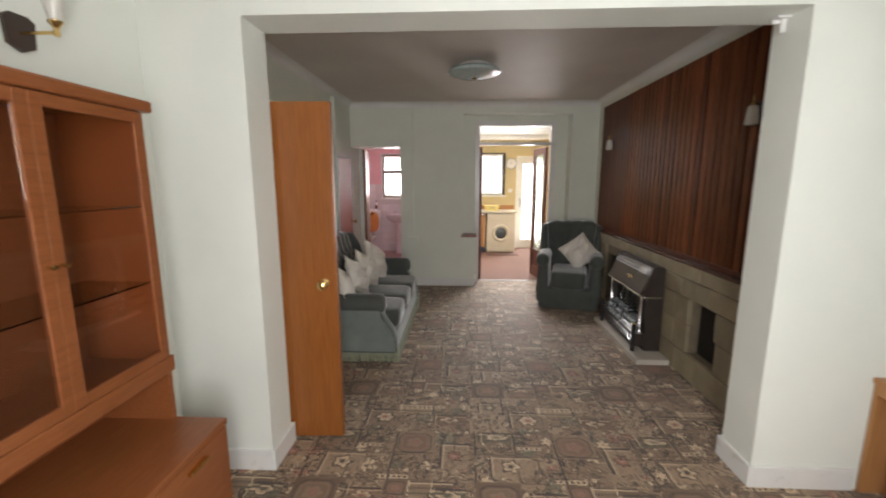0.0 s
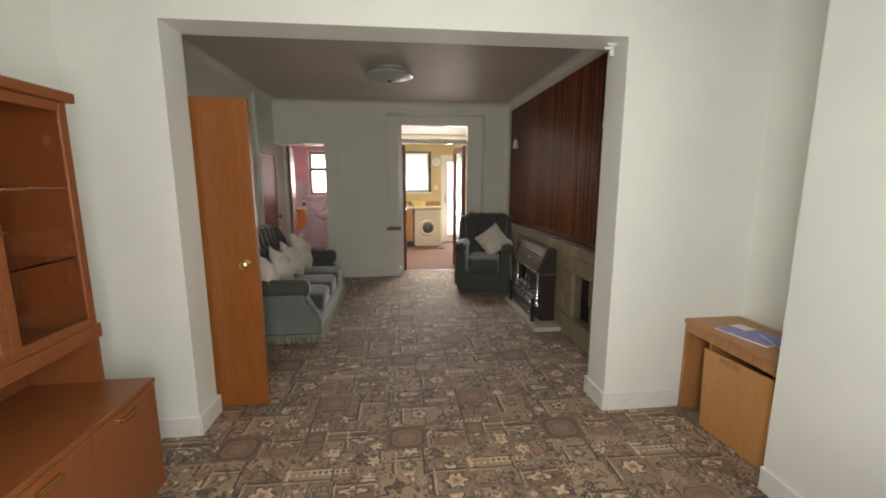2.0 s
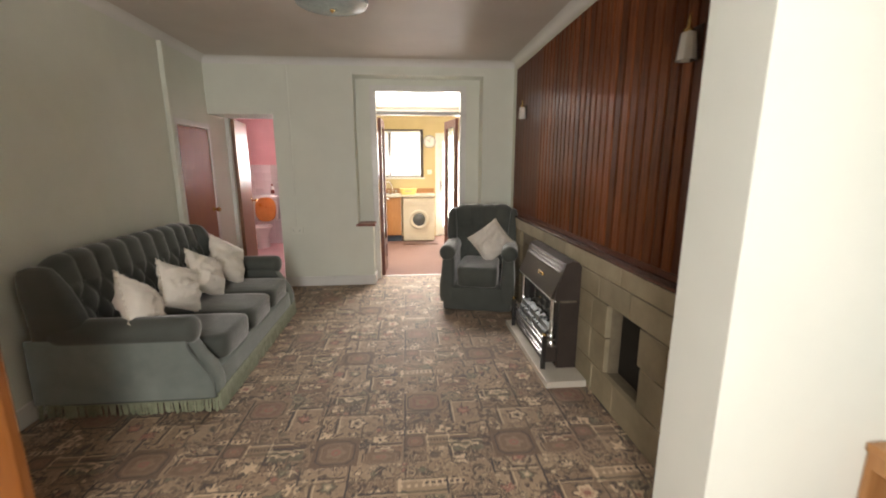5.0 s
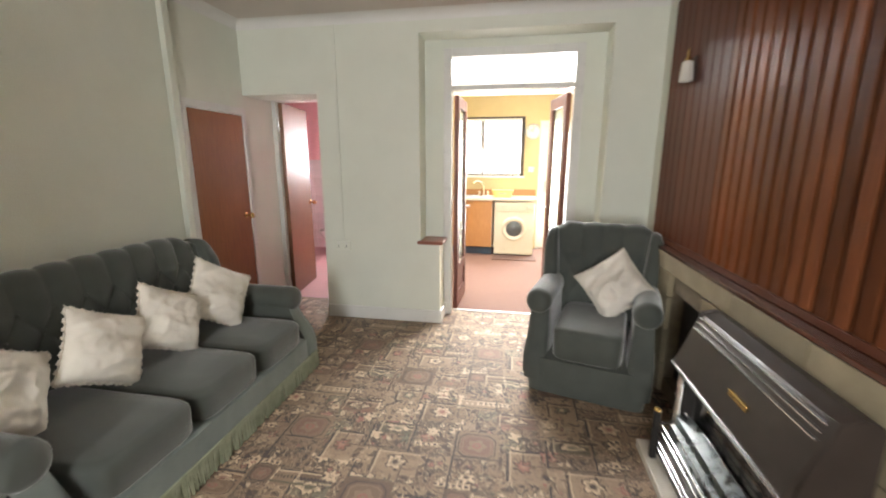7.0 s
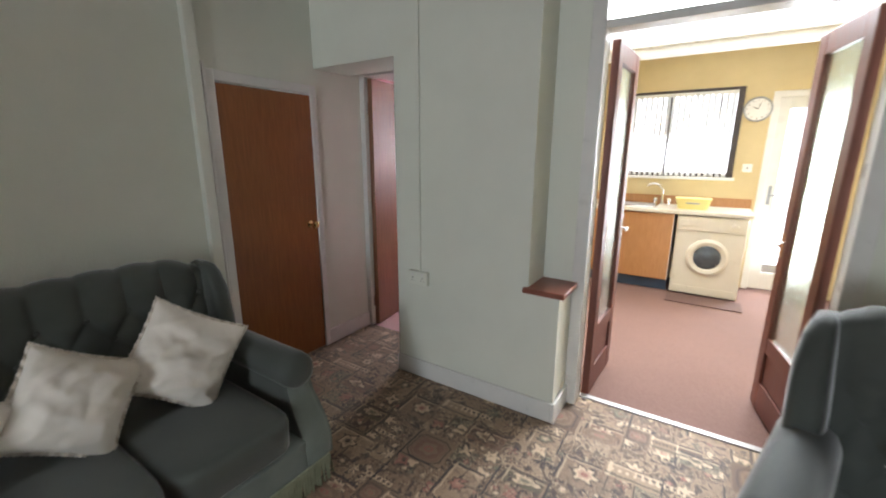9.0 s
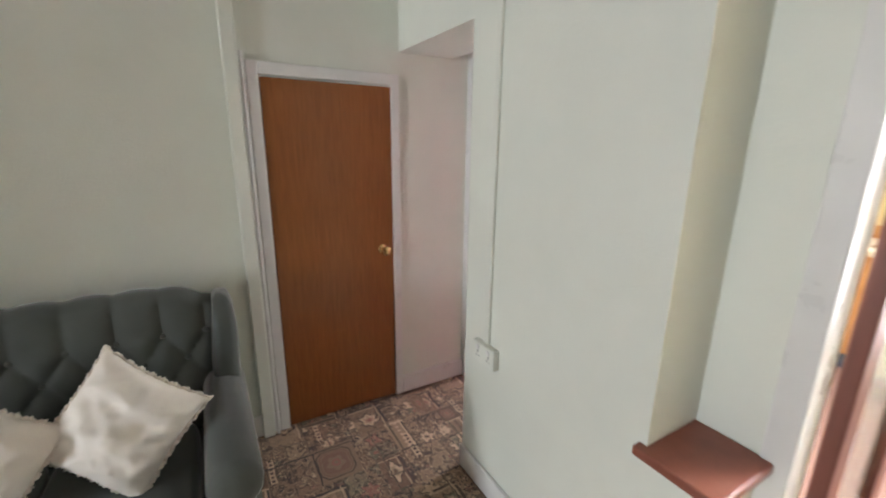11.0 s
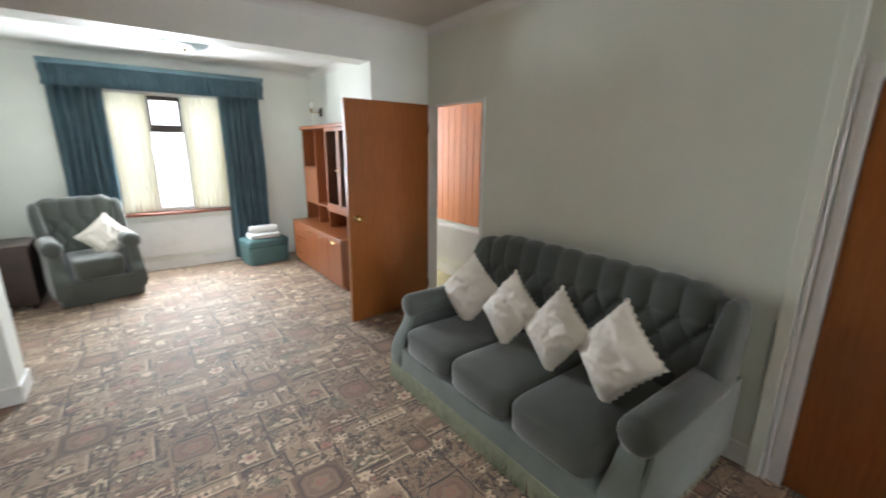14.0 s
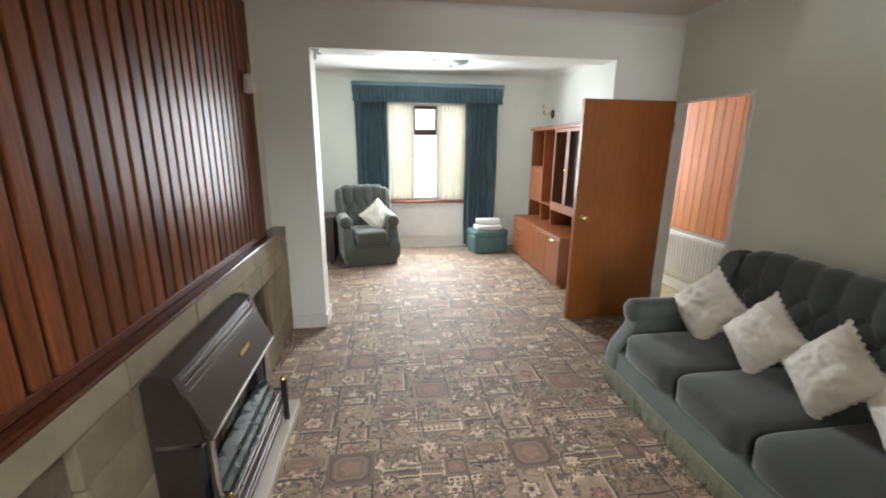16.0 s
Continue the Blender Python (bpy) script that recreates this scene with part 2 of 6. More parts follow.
def carpet_material():
    """Patchwork carpet: a jittered grid of cells that carry framed medallions, flowers, leaves and barred strips."""
    mat, t, p = nodes_of("patchwork_carpet")
    L = t.links.new

    def put(sock, value):
        if isinstance(value, (int, float)):
            sock.default_value = value
        else:
            L(value, sock)

    def m(op, *args):
        n = t.nodes.new("ShaderNodeMath")
        n.operation = op
        for k, a in enumerate(args):
            put(n.inputs[k], a)
        return n.outputs[0]

    def vec(x, y, z=0.0):
        n = t.nodes.new("ShaderNodeCombineXYZ")
        for k, a in enumerate((x, y, z)):
            put(n.inputs[k], a)
        return n.outputs[0]

    def hash3(x, y, z=0.0):
        n = t.nodes.new("ShaderNodeTexWhiteNoise")
        L(vec(x, y, z), n.inputs["Vector"])
        s = t.nodes.new("ShaderNodeSeparateColor")
        L(n.outputs["Color"], s.inputs[0])
        return s.outputs

    def ramp(f, stops, step=False):
        n = t.nodes.new("ShaderNodeValToRGB")
        e = n.color_ramp.elements
        n.color_ramp.interpolation = "CONSTANT" if step else "LINEAR"
        while len(e) < len(stops):
            e.new(0.5)
        for k, (pos, col) in enumerate(stops):
            e[k].position, e[k].color = pos, (*col, 1)
        put(n.inputs[0], f)
        return n.outputs[0]

    def blend(f, a, b, kind="MIX"):
        n = t.nodes.new("ShaderNodeMix")
        n.data_type, n.blend_type = "RGBA", kind
        put(n.inputs[0], f)
        for k, c in ((6, a), (7, b)):
            if isinstance(c, tuple):
                n.inputs[k].default_value = (*c, 1)
            else:
                L(c, n.inputs[k])
        return n.outputs[2]

    def fmix(f, a, b):
        return m("ADD", m("MULTIPLY", m("SUBTRACT", 1.0, f), a), m("MULTIPLY", f, b))

    def band(v, lo, hi):
        return m("MULTIPLY", m("GREATER_THAN", v, lo), m("LESS_THAN", v, hi))

    co = t.nodes.new("ShaderNodeTexCoord")
    wob = node(t, "ShaderNodeTexNoise", Scale=22.0, Detail=2.0)
    L(co.outputs["Object"], wob.inputs["Vector"])
    sw = t.nodes.new("ShaderNodeSeparateColor")
    L(wob.outputs["Color"], sw.inputs[0])
    sep = t.nodes.new("ShaderNodeSeparateXYZ")
    L(co.outputs["Object"], sep.inputs[0])
    X = m("ADD", sep.outputs[0], m("MULTIPLY", m("SUBTRACT", sw.outputs[0], 0.5), 0.014))
    Y = m("ADD", sep.outputs[1], m("MULTIPLY", m("SUBTRACT", sw.outputs[1], 0.5), 0.014))
    # the woven repeat is 0.944 m wide and 1.06 m long: four cells by five
    yb = m("DIVIDE", m("ADD", Y, 19.346), 0.212)
    by = m("MODULO", m("FLOOR", yb), 5.0)
    off = m("MULTIPLY", hash3(by, 3.7)[0], m("GREATER_THAN", m("ABSOLUTE", m("SUBTRACT", by, 1.0)), 1.5))
    xb = m("ADD", m("DIVIDE", m("ADD", X, 18.693), 0.236), off)
    bx = m("MODULO", m("FLOOR", xb), 4.0)
    hb = hash3(bx, by, 1.3)
    same = lambda a, b: m("LESS_THAN", m("ABSOLUTE", m("SUBTRACT", a, b)), 0.1)
    framed = m("MAXIMUM", m("MULTIPLY", same(bx, 0.0), same(by, 0.0)), m("MULTIPLY", same(bx, 2.0), same(by, 2.0)))
    # a big cell is whole, or split into four, or into two strips
    split = m("MULTIPLY", m("GREATER_THAN", hb[0], 0.35), m("SUBTRACT", 1.0, framed))
    tall = m("GREATER_THAN", hb[1], 0.6)
    nx = fmix(split, 1.0, fmix(tall, 1.0, 2.0))
    ny = fmix(split, 1.0, 2.0)
    fx, fy = m("FRACT", xb), m("FRACT", yb)
    sx, sy = m("FLOOR", m("MULTIPLY", fx, nx)), m("FLOOR", m("MULTIPLY", fy, ny))
    lx = m("SUBTRACT", m("FRACT", m("MULTIPLY", fx, nx)), 0.5)
    ly = m("SUBTRACT", m("FRACT", m("MULTIPLY", fy, ny)), 0.5)
    h = hash3(m("ADD", m("MULTIPLY", bx, 3.17), sx), m("ADD", m("MULTIPLY", by, 2.31), sy), 5.0)
    kind, tone, extra = m("MAXIMUM", m("MULTIPLY", h[0], 0.93), framed), h[1], h[2]
    d = m("MAXIMUM", m("ABSOLUTE", lx), m("ABSOLUTE", ly))
    cut = m("MAXIMUM", d, m("MULTIPLY", m("ADD", m("ABSOLUTE", lx), m("ABSOLUTE", ly)), 0.61))
    r = m("SQRT", m("ADD", m("MULTIPLY", lx, lx), m("MULTIPLY", ly, ly)))
    th = m("ARCTAN2", ly, lx)
    petal = m("ADD", 0.20, m("MULTIPLY", 0.03, m("COSINE", m("MULTIPLY", th, 5.0))))
    PALE = (0.38, 0.30, 0.215)
    DARK, BROWN, UMBER, OLIVE, BEIGE, CREAM, ROSE, SAGE = ((0.018, 0.010, 0.007), (0.15, 0.094, 0.058), (0.055, 0.032, 0.020), (0.105, 0.100, 0.060), (0.28, 0.21, 0.145), (0.72, 0.62, 0.47),
                                                          (0.34, 0.155, 0.125), (0.165, 0.175, 0.125))
    base = ramp(tone, [(0.0, PALE), (0.16, BROWN), (0.34, BEIGE), (0.52, (0.105, 0.068, 0.045)), (0.60, PALE), (0.74, BROWN), (0.84, BEIGE), (0.93, SAGE)], True)
    leafy = m("LESS_THAN", kind, 0.80)

    ragged = node(t, "ShaderNodeTexNoise", Scale=48.0, Detail=2.0)
    L(co.outputs["Object"], ragged.inputs["Vector"])

    def sprigs(scale, metric, lo, hi, density, inner):
        """Scattered motifs: petalled heads with a dark rim and a coloured eye."""
        vo = t.nodes.new("ShaderNodeTexVoronoi")
        vo.distance = metric
        vo.inputs["Scale"].default_value = scale
        L(vec(X, Y), vo.inputs["Vector"])
        vs = t.nodes.new("ShaderNodeSeparateColor")
        L(vo.outputs["Color"], vs.inputs[0])
        away = t.nodes.new("ShaderNodeVectorMath")
        away.operation = "SUBTRACT"
        L(vec(X, Y), away.inputs[0])
        L(vo.outputs["Position"], away.inputs[1])
        sp = t.nodes.new("ShaderNodeSeparateXYZ")
        L(away.outputs[0], sp.inputs[0])
        ang = m("ARCTAN2", sp.outputs[1], sp.outputs[0])
        lobes = m("ADD", 4.0, m("FLOOR", m("MULTIPLY", vs.outputs[2], 3.0)))
        vd = m("MULTIPLY", vo.outputs["Distance"], m("ADD", 1.0, m("MULTIPLY", 0.26, m("COSINE", m("ADD", m("MULTIPLY", ang, lobes), m("MULTIPLY", vs.outputs[0], 6.0))))))
        vd = m("ADD", vd, m("MULTIPLY", m("SUBTRACT", ragged.outputs[0], 0.5), 0.34))
        col = ramp(vs.outputs[0], [(0.0, CREAM), (0.36, UMBER), (0.52, BEIGE), (0.66, SAGE), (0.78, ROSE), (0.9, CREAM)], True)
        col = blend(m("LESS_THAN", vd, inner), col, ramp(vs.outputs[1], [(0.0, UMBER), (0.5, ROSE), (0.8, OLIVE)], True))
        return m("MULTIPLY", m("LESS_THAN", vd, lo), m("GREATER_THAN", vs.outputs[1], density)), m("MULTIPLY", band(vd, lo, hi), m("GREATER_THAN", vs.outputs[1], density)), col

    cn = node(t, "ShaderNodeTexNoise", Scale=17.0, Detail=3.5, Distortion=2.2)
    L(co.outputs["Object"], cn.inputs["Vector"])
    base = blend(m("MULTIPLY", leafy, ramp(cn.outputs[0], [(0.38, (0.95, 0.95, 0.95)), (0.50, (0.0, 0.0, 0.0))])), base, UMBER)
    base = blend(m("MULTIPLY", leafy, ramp(cn.outputs[0], [(0.52, (0.0, 0.0, 0.0)), (0.62, (0.7, 0.7, 0.7))])), base, PALE)
    for args in ((21.0, "MANHATTAN", 0.40, 0.52, 0.40, 0.10), (9.5, "EUCLIDEAN", 0.33, 0.40, 0.34, 0.12)):
        head, rim, col = sprigs(*args)
        base = blend(m("MULTIPLY", leafy, rim), base, DARK)
        base = blend(m("MULTIPLY", leafy, head), base, col)
    curl = m("MULTIPLY", leafy, band(cn.outputs[0], 0.488, 0.512))
    base = blend(m("MULTIPLY", curl, 0.85), base, CREAM)
    # woven panels laid over the cells, each with a border on two sides and a flower, rose or wreath on it
    U = m("MODULO", m("ADD", X, 18.693), 0.944)
    V = m("MODULO", m("ADD", Y, 19.346), 1.06)

    def panel(cx, cy, hw, hh, fill, edge, head, eye, petals, size, spread=1.0):
        du, dv = m("SUBTRACT", U, cx), m("SUBTRACT", V, cy)
        inside = m("LESS_THAN", m("MAXIMUM", m("DIVIDE", m("ABSOLUTE", du), hw), m("DIVIDE", m("ABSOLUTE", dv), hh)), 1.0)
        out = blend(m("MULTIPLY", inside, ramp(cn.outputs[0], [(0.35, (0.55, 0.55, 0.55)), (0.6, (0.9, 0.9, 0.9))])), base, fill)
        side = m("MAXIMUM", m("LESS_THAN", du, 0.012 - hw), m("GREATER_THAN", dv, hh - 0.012))
        out = blend(m("MULTIPLY", inside, side), out, edge)
        inner = m("MAXIMUM", band(du, 0.018 - hw, 0.025 - hw), band(dv, hh - 0.025, hh - 0.018))
        out = blend(m("MULTIPLY", inside, m("MULTIPLY", inner, 0.8)), out, CREAM)
        ex = m("MULTIPLY", du, spread)
        rad = m("SQRT", m("ADD", m("MULTIPLY", ex, ex), m("MULTIPLY", dv, dv)))
        lobe = m("MULTIPLY", size, m("ADD", 1.0, m("MULTIPLY", 0.20, m("COSINE", m("MULTIPLY", m("ARCTAN2", dv, ex), petals)))))
        lobe = m("ADD", lobe, m("MULTIPLY", m("SUBTRACT", ragged.outputs[0], 0.5), 0.05))
        out = blend(m("LESS_THAN", rad, m("MULTIPLY", lobe, 1.28)), out, UMBER)
        out = blend(m("LESS_THAN", rad, lobe), out, head)
        out = blend(m("LESS_THAN", rad, m("MULTIPLY", lobe, 0.62)), out, blend(0.5, head, eye))
        return blend(m("LESS_THAN", rad, size * 0.34), out, eye)

    for args in ((0.37, 0.10, 0.10, 0.055, (0.21, 0.115, 0.07), DARK, CREAM, ROSE, 6.0, 0.026, 0.6), (0.80, 0.115, 0.095, 0.05, SAGE, UMBER, CREAM, OLIVE, 4.0, 0.026, 0.45),
                 (0.20, 0.345, 0.12, 0.085, PALE, UMBER, CREAM, UMBER, 5.0, 0.040, 1.0), (0.83, 0.42, 0.085, 0.11, PALE, DARK, ROSE, (0.5, 0.3, 0.24), 7.0, 0.032, 1.0),
                 (0.14, 0.60, 0.115, 0.048, OLIVE, UMBER, CREAM, SAGE, 3.0, 0.024, 0.4), (0.36, 0.79, 0.125, 0.09, BEIGE, DARK, CREAM, ROSE, 6.0, 0.043, 0.9),
                 (0.79, 0.77, 0.11, 0.06, (0.20, 0.11, 0.075), UMBER, CREAM, BROWN, 4.0, 0.028, 0.55), (0.12, 0.93, 0.085, 0.06, PALE, UMBER, SAGE, CREAM, 5.0, 0.030, 1.0)):
        base = panel(*args)
    # little fret bars
    for cx, cy, hw, hh in ((0.50, 0.24, 0.085, 0.014), (0.66, 0.92, 0.10, 0.016), (0.33, 0.50, 0.075, 0.013)):
        du, dv = m("SUBTRACT", U, cx), m("SUBTRACT", V, cy)
        inside = m("MULTIPLY", m("LESS_THAN", m("ABSOLUTE", du), hw), m("LESS_THAN", m("ABSOLUTE", dv), hh))
        base = blend(inside, base, CREAM)
        base = blend(m("MULTIPLY", inside, m("MULTIPLY", m("LESS_THAN", m("ABSOLUTE", dv), hh * 0.55), m("LESS_THAN", m("FRACT", m("MULTIPLY", m("ADD", du, 1.0), 34.0)), 0.6))), base, UMBER)
    # framed medallions
    med = m("GREATER_THAN", kind, 0.90)
    base = blend(m("MULTIPLY", med, m("LESS_THAN", cut, 0.36)), base, blend(m("GREATER_THAN", extra, 0.5), (0.20, 0.135, 0.09), (0.22, 0.125, 0.095)))
    base = blend(m("MULTIPLY", med, band(cut, 0.30, 0.325)), base, BEIGE)
    base = blend(m("MULTIPLY", med, m("LESS_THAN", r, petal)), base, BEIGE)
    base = blend(m("MULTIPLY", med, band(r, 0.05, 0.11)), base, ROSE)
    base = blend(m("MULTIPLY", med, band(cut, 0.39, 0.42)), base, UMBER)
    # barred strips
    bar = band(kind, 0.80, 0.90)
    flip = m("GREATER_THAN", extra, 0.5)
    along, across = fmix(flip, lx, ly), fmix(flip, ly, lx)
    base = blend(m("MULTIPLY", bar, band(across, 0.30, 0.38)), base, CREAM)
    base = blend(m("MULTIPLY", bar, band(across, 0.40, 0.47)), base, DARK)
    base = blend(m("MULTIPLY", bar, band(along, -0.47, -0.40)), base, CREAM)
    base = blend(m("MULTIPLY", bar, m("MULTIPLY", band(across, -0.05, 0.12), m("LESS_THAN", m("FRACT", m("MULTIPLY", along, 7.0)), 0.45))), base, blend(m("GREATER_THAN", tone, 0.5), CREAM, DARK))
    base = blend(m("MULTIPLY", bar, band(across, -0.36, -0.26)), base, blend(flip, OLIVE, ROSE))
    # cell edges
    base = blend(m("MULTIPLY", m("MAXIMUM", m("GREATER_THAN", lx, 0.452), m("LESS_THAN", ly, -0.455)), m("GREATER_THAN", extra, 0.45)), base, BEIGE)
    base = blend(m("MULTIPLY", m("MAXIMUM", m("LESS_THAN", lx, -0.46), band(ly, -0.455, -0.42)), m("GREATER_THAN", extra, 0.55)), base, DARK)
    # pile, wear and traffic marks
    pile = node(t, "ShaderNodeTexNoise", Scale=260.0, Detail=3.0)
    L(co.outputs["Object"], pile.inputs["Vector"])
    worn = node(t, "ShaderNodeTexNoise", Scale=7.0, Detail=5.0)
    L(co.outputs["Object"], worn.inputs["Vector"])
    base = blend(0.35, base, ramp(pile.outputs[0], [(0.3, (0.55, 0.55, 0.55)), (0.7, (1.3, 1.3, 1.3))]), "MULTIPLY")
    base = blend(m("MULTIPLY", m("MULTIPLY", worn.outputs[0], worn.outputs[0]), 0.25), base, (0.22, 0.16, 0.115))
    base = blend(1.0, base, (0.90, 0.77, 0.65), "MULTIPLY")
    L(base, p.inputs["Base Color"])
    p.inputs["Roughness"].default_value, p.inputs["Specular IOR Level"].default_value = 0.68, 0.95
    p.inputs["Sheen Weight"].default_value, p.inputs["Sheen Roughness"].default_value = 0.15, 0.4
    bp = node(t, "ShaderNodeBump", Strength=0.8, Distance=0.004)
    L(pile.outputs[0], bp.inputs["Height"])
    L(bp.outputs[0], p.inputs["Normal"])
    return mat


CARPET = carpet_material()
DARK_RED = surface("dark_red_board_varnish", (0.085, 0.026, 0.013), (0.14, 0.044, 0.021), 5, 0.45, 0.05, 70, stretch=(14, 14, 0.8), random_shade=0.12)
DARK_RED.node_tree.nodes["Principled BSDF"].inputs["Specular IOR Level"].default_value = 0.15
LEDGE = surface("glossy_dark_red_ledge", (0.06, 0.018, 0.010), (0.11, 0.034, 0.017), 5, 0.22, 0.04, 70, stretch=(14, 0.8, 14), coat=0.2)
DULL_STRIP = surface("dull_aluminium_strip", (0.42, 0.41, 0.39), (0.5, 0.49, 0.47), 30, 0.5, metal=0.7)
OAK_CAB2 = surface("honey_oak_door_veneer", (0.46, 0.22, 0.07), (0.56, 0.28, 0.10), 7, 0.42, 0.04, 70, stretch=(10, 10, 0.7))
MAT_BROWN = surface("dull_brown_mat", (0.11, 0.062, 0.05), (0.15, 0.086, 0.07), 60, 0.9, 0.4, 200)
PORTHOLE = surface("dark_porthole_glass", (0.05, 0.06, 0.07), (0.10, 0.12, 0.14), 10, 0.08)
MAT_RED = surface("dull_red_mat", (0.22, 0.06, 0.05), (0.30, 0.09, 0.07), 60, 0.9, 0.4, 200)


def sheer():
    m, t, p = nodes_of("sheer_cream_net")
    p.inputs["Base Color"].default_value = (0.86, 0.83, 0.70, 1)
    p.inputs["Roughness"].default_value = 0.8
    tr = node(t, "ShaderNodeBsdfTranslucent", Color=(0.92, 0.90, 0.79, 1))
    mx = t.nodes.new("ShaderNodeMixShader")
    mx.inputs[0].default_value = 0.8
    t.links.new(p.outputs[0], mx.inputs[1])
    t.links.new(tr.outputs[0], mx.inputs[2])
    t.links.new(mx.outputs[0], t.nodes["Material Output"].inputs[0])
    return m


NET_SHEER = sheer()
BLIND = sheer()
BLIND.name = "white_blind_fabric"
BLIND.node_tree.nodes["Principled BSDF"].inputs["Base Color"].default_value = (0.82, 0.82, 0.80, 1)
BLIND.node_tree.nodes["Translucent BSDF"].inputs["Color"].default_value = (0.86, 0.86, 0.85, 1)


def overcast():
    m, t, p = nodes_of("overcast_sky_glow")
    p.inputs["Base Color"].default_value = (0.8, 0.8, 0.8, 1)
    p.inputs["Emission Color"].default_value = (0.95, 0.98, 1.0, 1)
    p.inputs["Emission Strength"].default_value = 2.4
    return m


OVERCAST = overcast()
UNIT_BACK = surface("unit_back_veneer", (0.17, 0.062, 0.022), (0.24, 0.085, 0.032), 8, 0.5, stretch=(10, 1, 10))

# ---- helpers for building ----


def box(bm, x0, x1, y0, y1, z0, z1, bevel=0.0, seg=2):
    m = Matrix.Translation(((x0 + x1) / 2, (y0 + y1) / 2, (z0 + z1) / 2)) @ Matrix.Diagonal((abs(x1 - x0), abs(y1 - y0), abs(z1 - z0), 1))
    vs = bmesh.ops.create_cube(bm, size=1, matrix=m)["verts"]
    if bevel:
        es = list({e for v in vs for e in v.link_edges})
        bmesh.ops.bevel(bm, geom=es, offset=bevel, segments=seg, profile=0.5, affect="EDGES")
    return bm


def B(*a, **k):
    return box(bmesh.new(), *a, **k)


def rod(bm, p, q, r, r2=None, seg=12):
    p, q = Vector(p), Vector(q)
    d = q - p
    m = Matrix.Translation((p + q) / 2) @ d.to_track_quat("Z", "Y").to_matrix().to_4x4()
    bmesh.ops.create_cone(bm, cap_ends=True, segments=seg, radius1=r, radius2=r if r2 is None else r2, depth=d.length, matrix=m)
    return bm


def lathe(bm, profile, centre=(0, 0, 0), axis=(0, 0, 1), seg=24):
    """A turned shape: profile is (radius, height) along the axis."""
    turn = Matrix.Translation(centre) @ Vector(axis).to_track_quat("Z", "Y").to_matrix().to_4x4()
    rings = []
    for r, h in profile:
        rings.append([bm.verts.new(turn @ Vector((max(r, 1e-4) * math.cos(2 * math.pi * k / seg), max(r, 1e-4) * math.sin(2 * math.pi * k / seg), h))) for k in range(seg)])
    for a, b in zip(rings, rings[1:]):
        for k in range(seg):
            bm.faces.new((a[k], a[(k + 1) % seg], b[(k + 1) % seg], b[k]))
    bm.faces.new(rings[0][::-1])
    bm.faces.new(rings[-1])
    return bm


def sheet(bm, f, nu, nv, closed=False):
    """A grid of points f(u, v), u and v from 0 to 1."""
    g = [[bm.verts.new(f(i / nu, j / nv)) for j in range(nv + 1)] for i in range(nu + 1)]
    for i in range(nu):
        for j in range(nv):
            bm.faces.new((g[i][j], g[i + 1][j], g[i + 1][j + 1], g[i][j + 1]))
    return bm


def prism(bm, outline, a, b, axis="x"):
    """A closed outline of 2D points drawn out from a to b along an axis."""
    def at(p, s):
        return {"x": (s, p[0], p[1]), "y": (p[0], s, p[1]), "z": (p[0], p[1], s)}[axis]
    lo = [bm.verts.new(at(p, a)) for p in outline]
    hi = [bm.verts.new(at(p, b)) for p in outline]
    n = len(outline)
    for k in range(n):
        bm.faces.new((lo[k], lo[(k + 1) % n], hi[(k + 1) % n], hi[k]))
    bm.faces.new(lo[::-1])
    bm.faces.new(hi)
    return bm


def shape(name, bm, material, smooth=False):
    bmesh.ops.recalc_face_normals(bm, faces=bm.faces)
    me = bpy.data.meshes.new(name)
    bm.to_mesh(me)
    bm.free()
    me.materials.append(material)
    if smooth:
        me.shade_smooth()
        me.set_sharp_from_angle(angle=radians(40))
    return me


def part(name, bm, material, parent, label="", smooth=False):
    ob = new(name, shape(name, bm, material, smooth))
    ob.parent = parent
    return tagged(ob, label)


def struct(name, bm, material, label, category="", smooth=False):
    return tagged(new(name, shape(name, bm, material, smooth)), label, category or name.split("_")[0], kind="structure")


def thing(name, label, category, at=(0, 0, 0), rz=0.0, group=""):
    ob = new(name)
    ob.matrix_basis = pose(*at, 0, 0, rz)
    return tagged(ob, label, category, group)


def boxes(*rows, bevel=0.0):
    bm = bmesh.new()
    for r in rows:
        box(bm, *r, bevel=bevel)
    return bm


# ---- the rooms ----
XL, XH, XF, XR = -1.51, -1.51, -1.40, 1.99   # wall faces: beside the cupboard, behind the sofa, front room left, back room right
YW, YO, YB = -2.66, 0.238, 4.0            # window wall, back face of the opening, back wall
H, HF = 2.64, 2.60                       # ceilings
OX0, OX1, OZ = -0.91, 1.60, 2.30         # wide opening
KX0, KX1, KY = 0.35, 1.385, 4.27         # kitchen doorway

# carpet sheet through both rooms and the passage
floor = struct("floor", boxes((-1.66, 2.75, -2.8, 4.36, -0.12, 0.0), (-1.66, -0.62, 4.36, 4.46, -0.12, 0.0)), CARPET, "patterned patchwork carpet in brown, cream, green and pink", "carpet")
struct("floor_kitchen", B(-0.9, 2.3, 4.36, 7.75, -0.12, -0.004), KIT_FLOOR, "terracotta cord carpet in the kitchen", "carpet")
struct("floor_bathroom", B(-2.9, -0.62, 4.46, 7.25, -0.12, -0.003), PINK_FLOOR, "pink carpet in the bathroom", "carpet")
struct("floor_hall", B(-2.75, -1.66, -2.8, 3.0, -0.12, -0.003), HALL_CARPET, "yellow patterned hall carpet", "carpet")
struct("ground", B(-60, 60, -60, 60, -0.4, -0.2), MORTAR, "paved ground around the house", "ground")

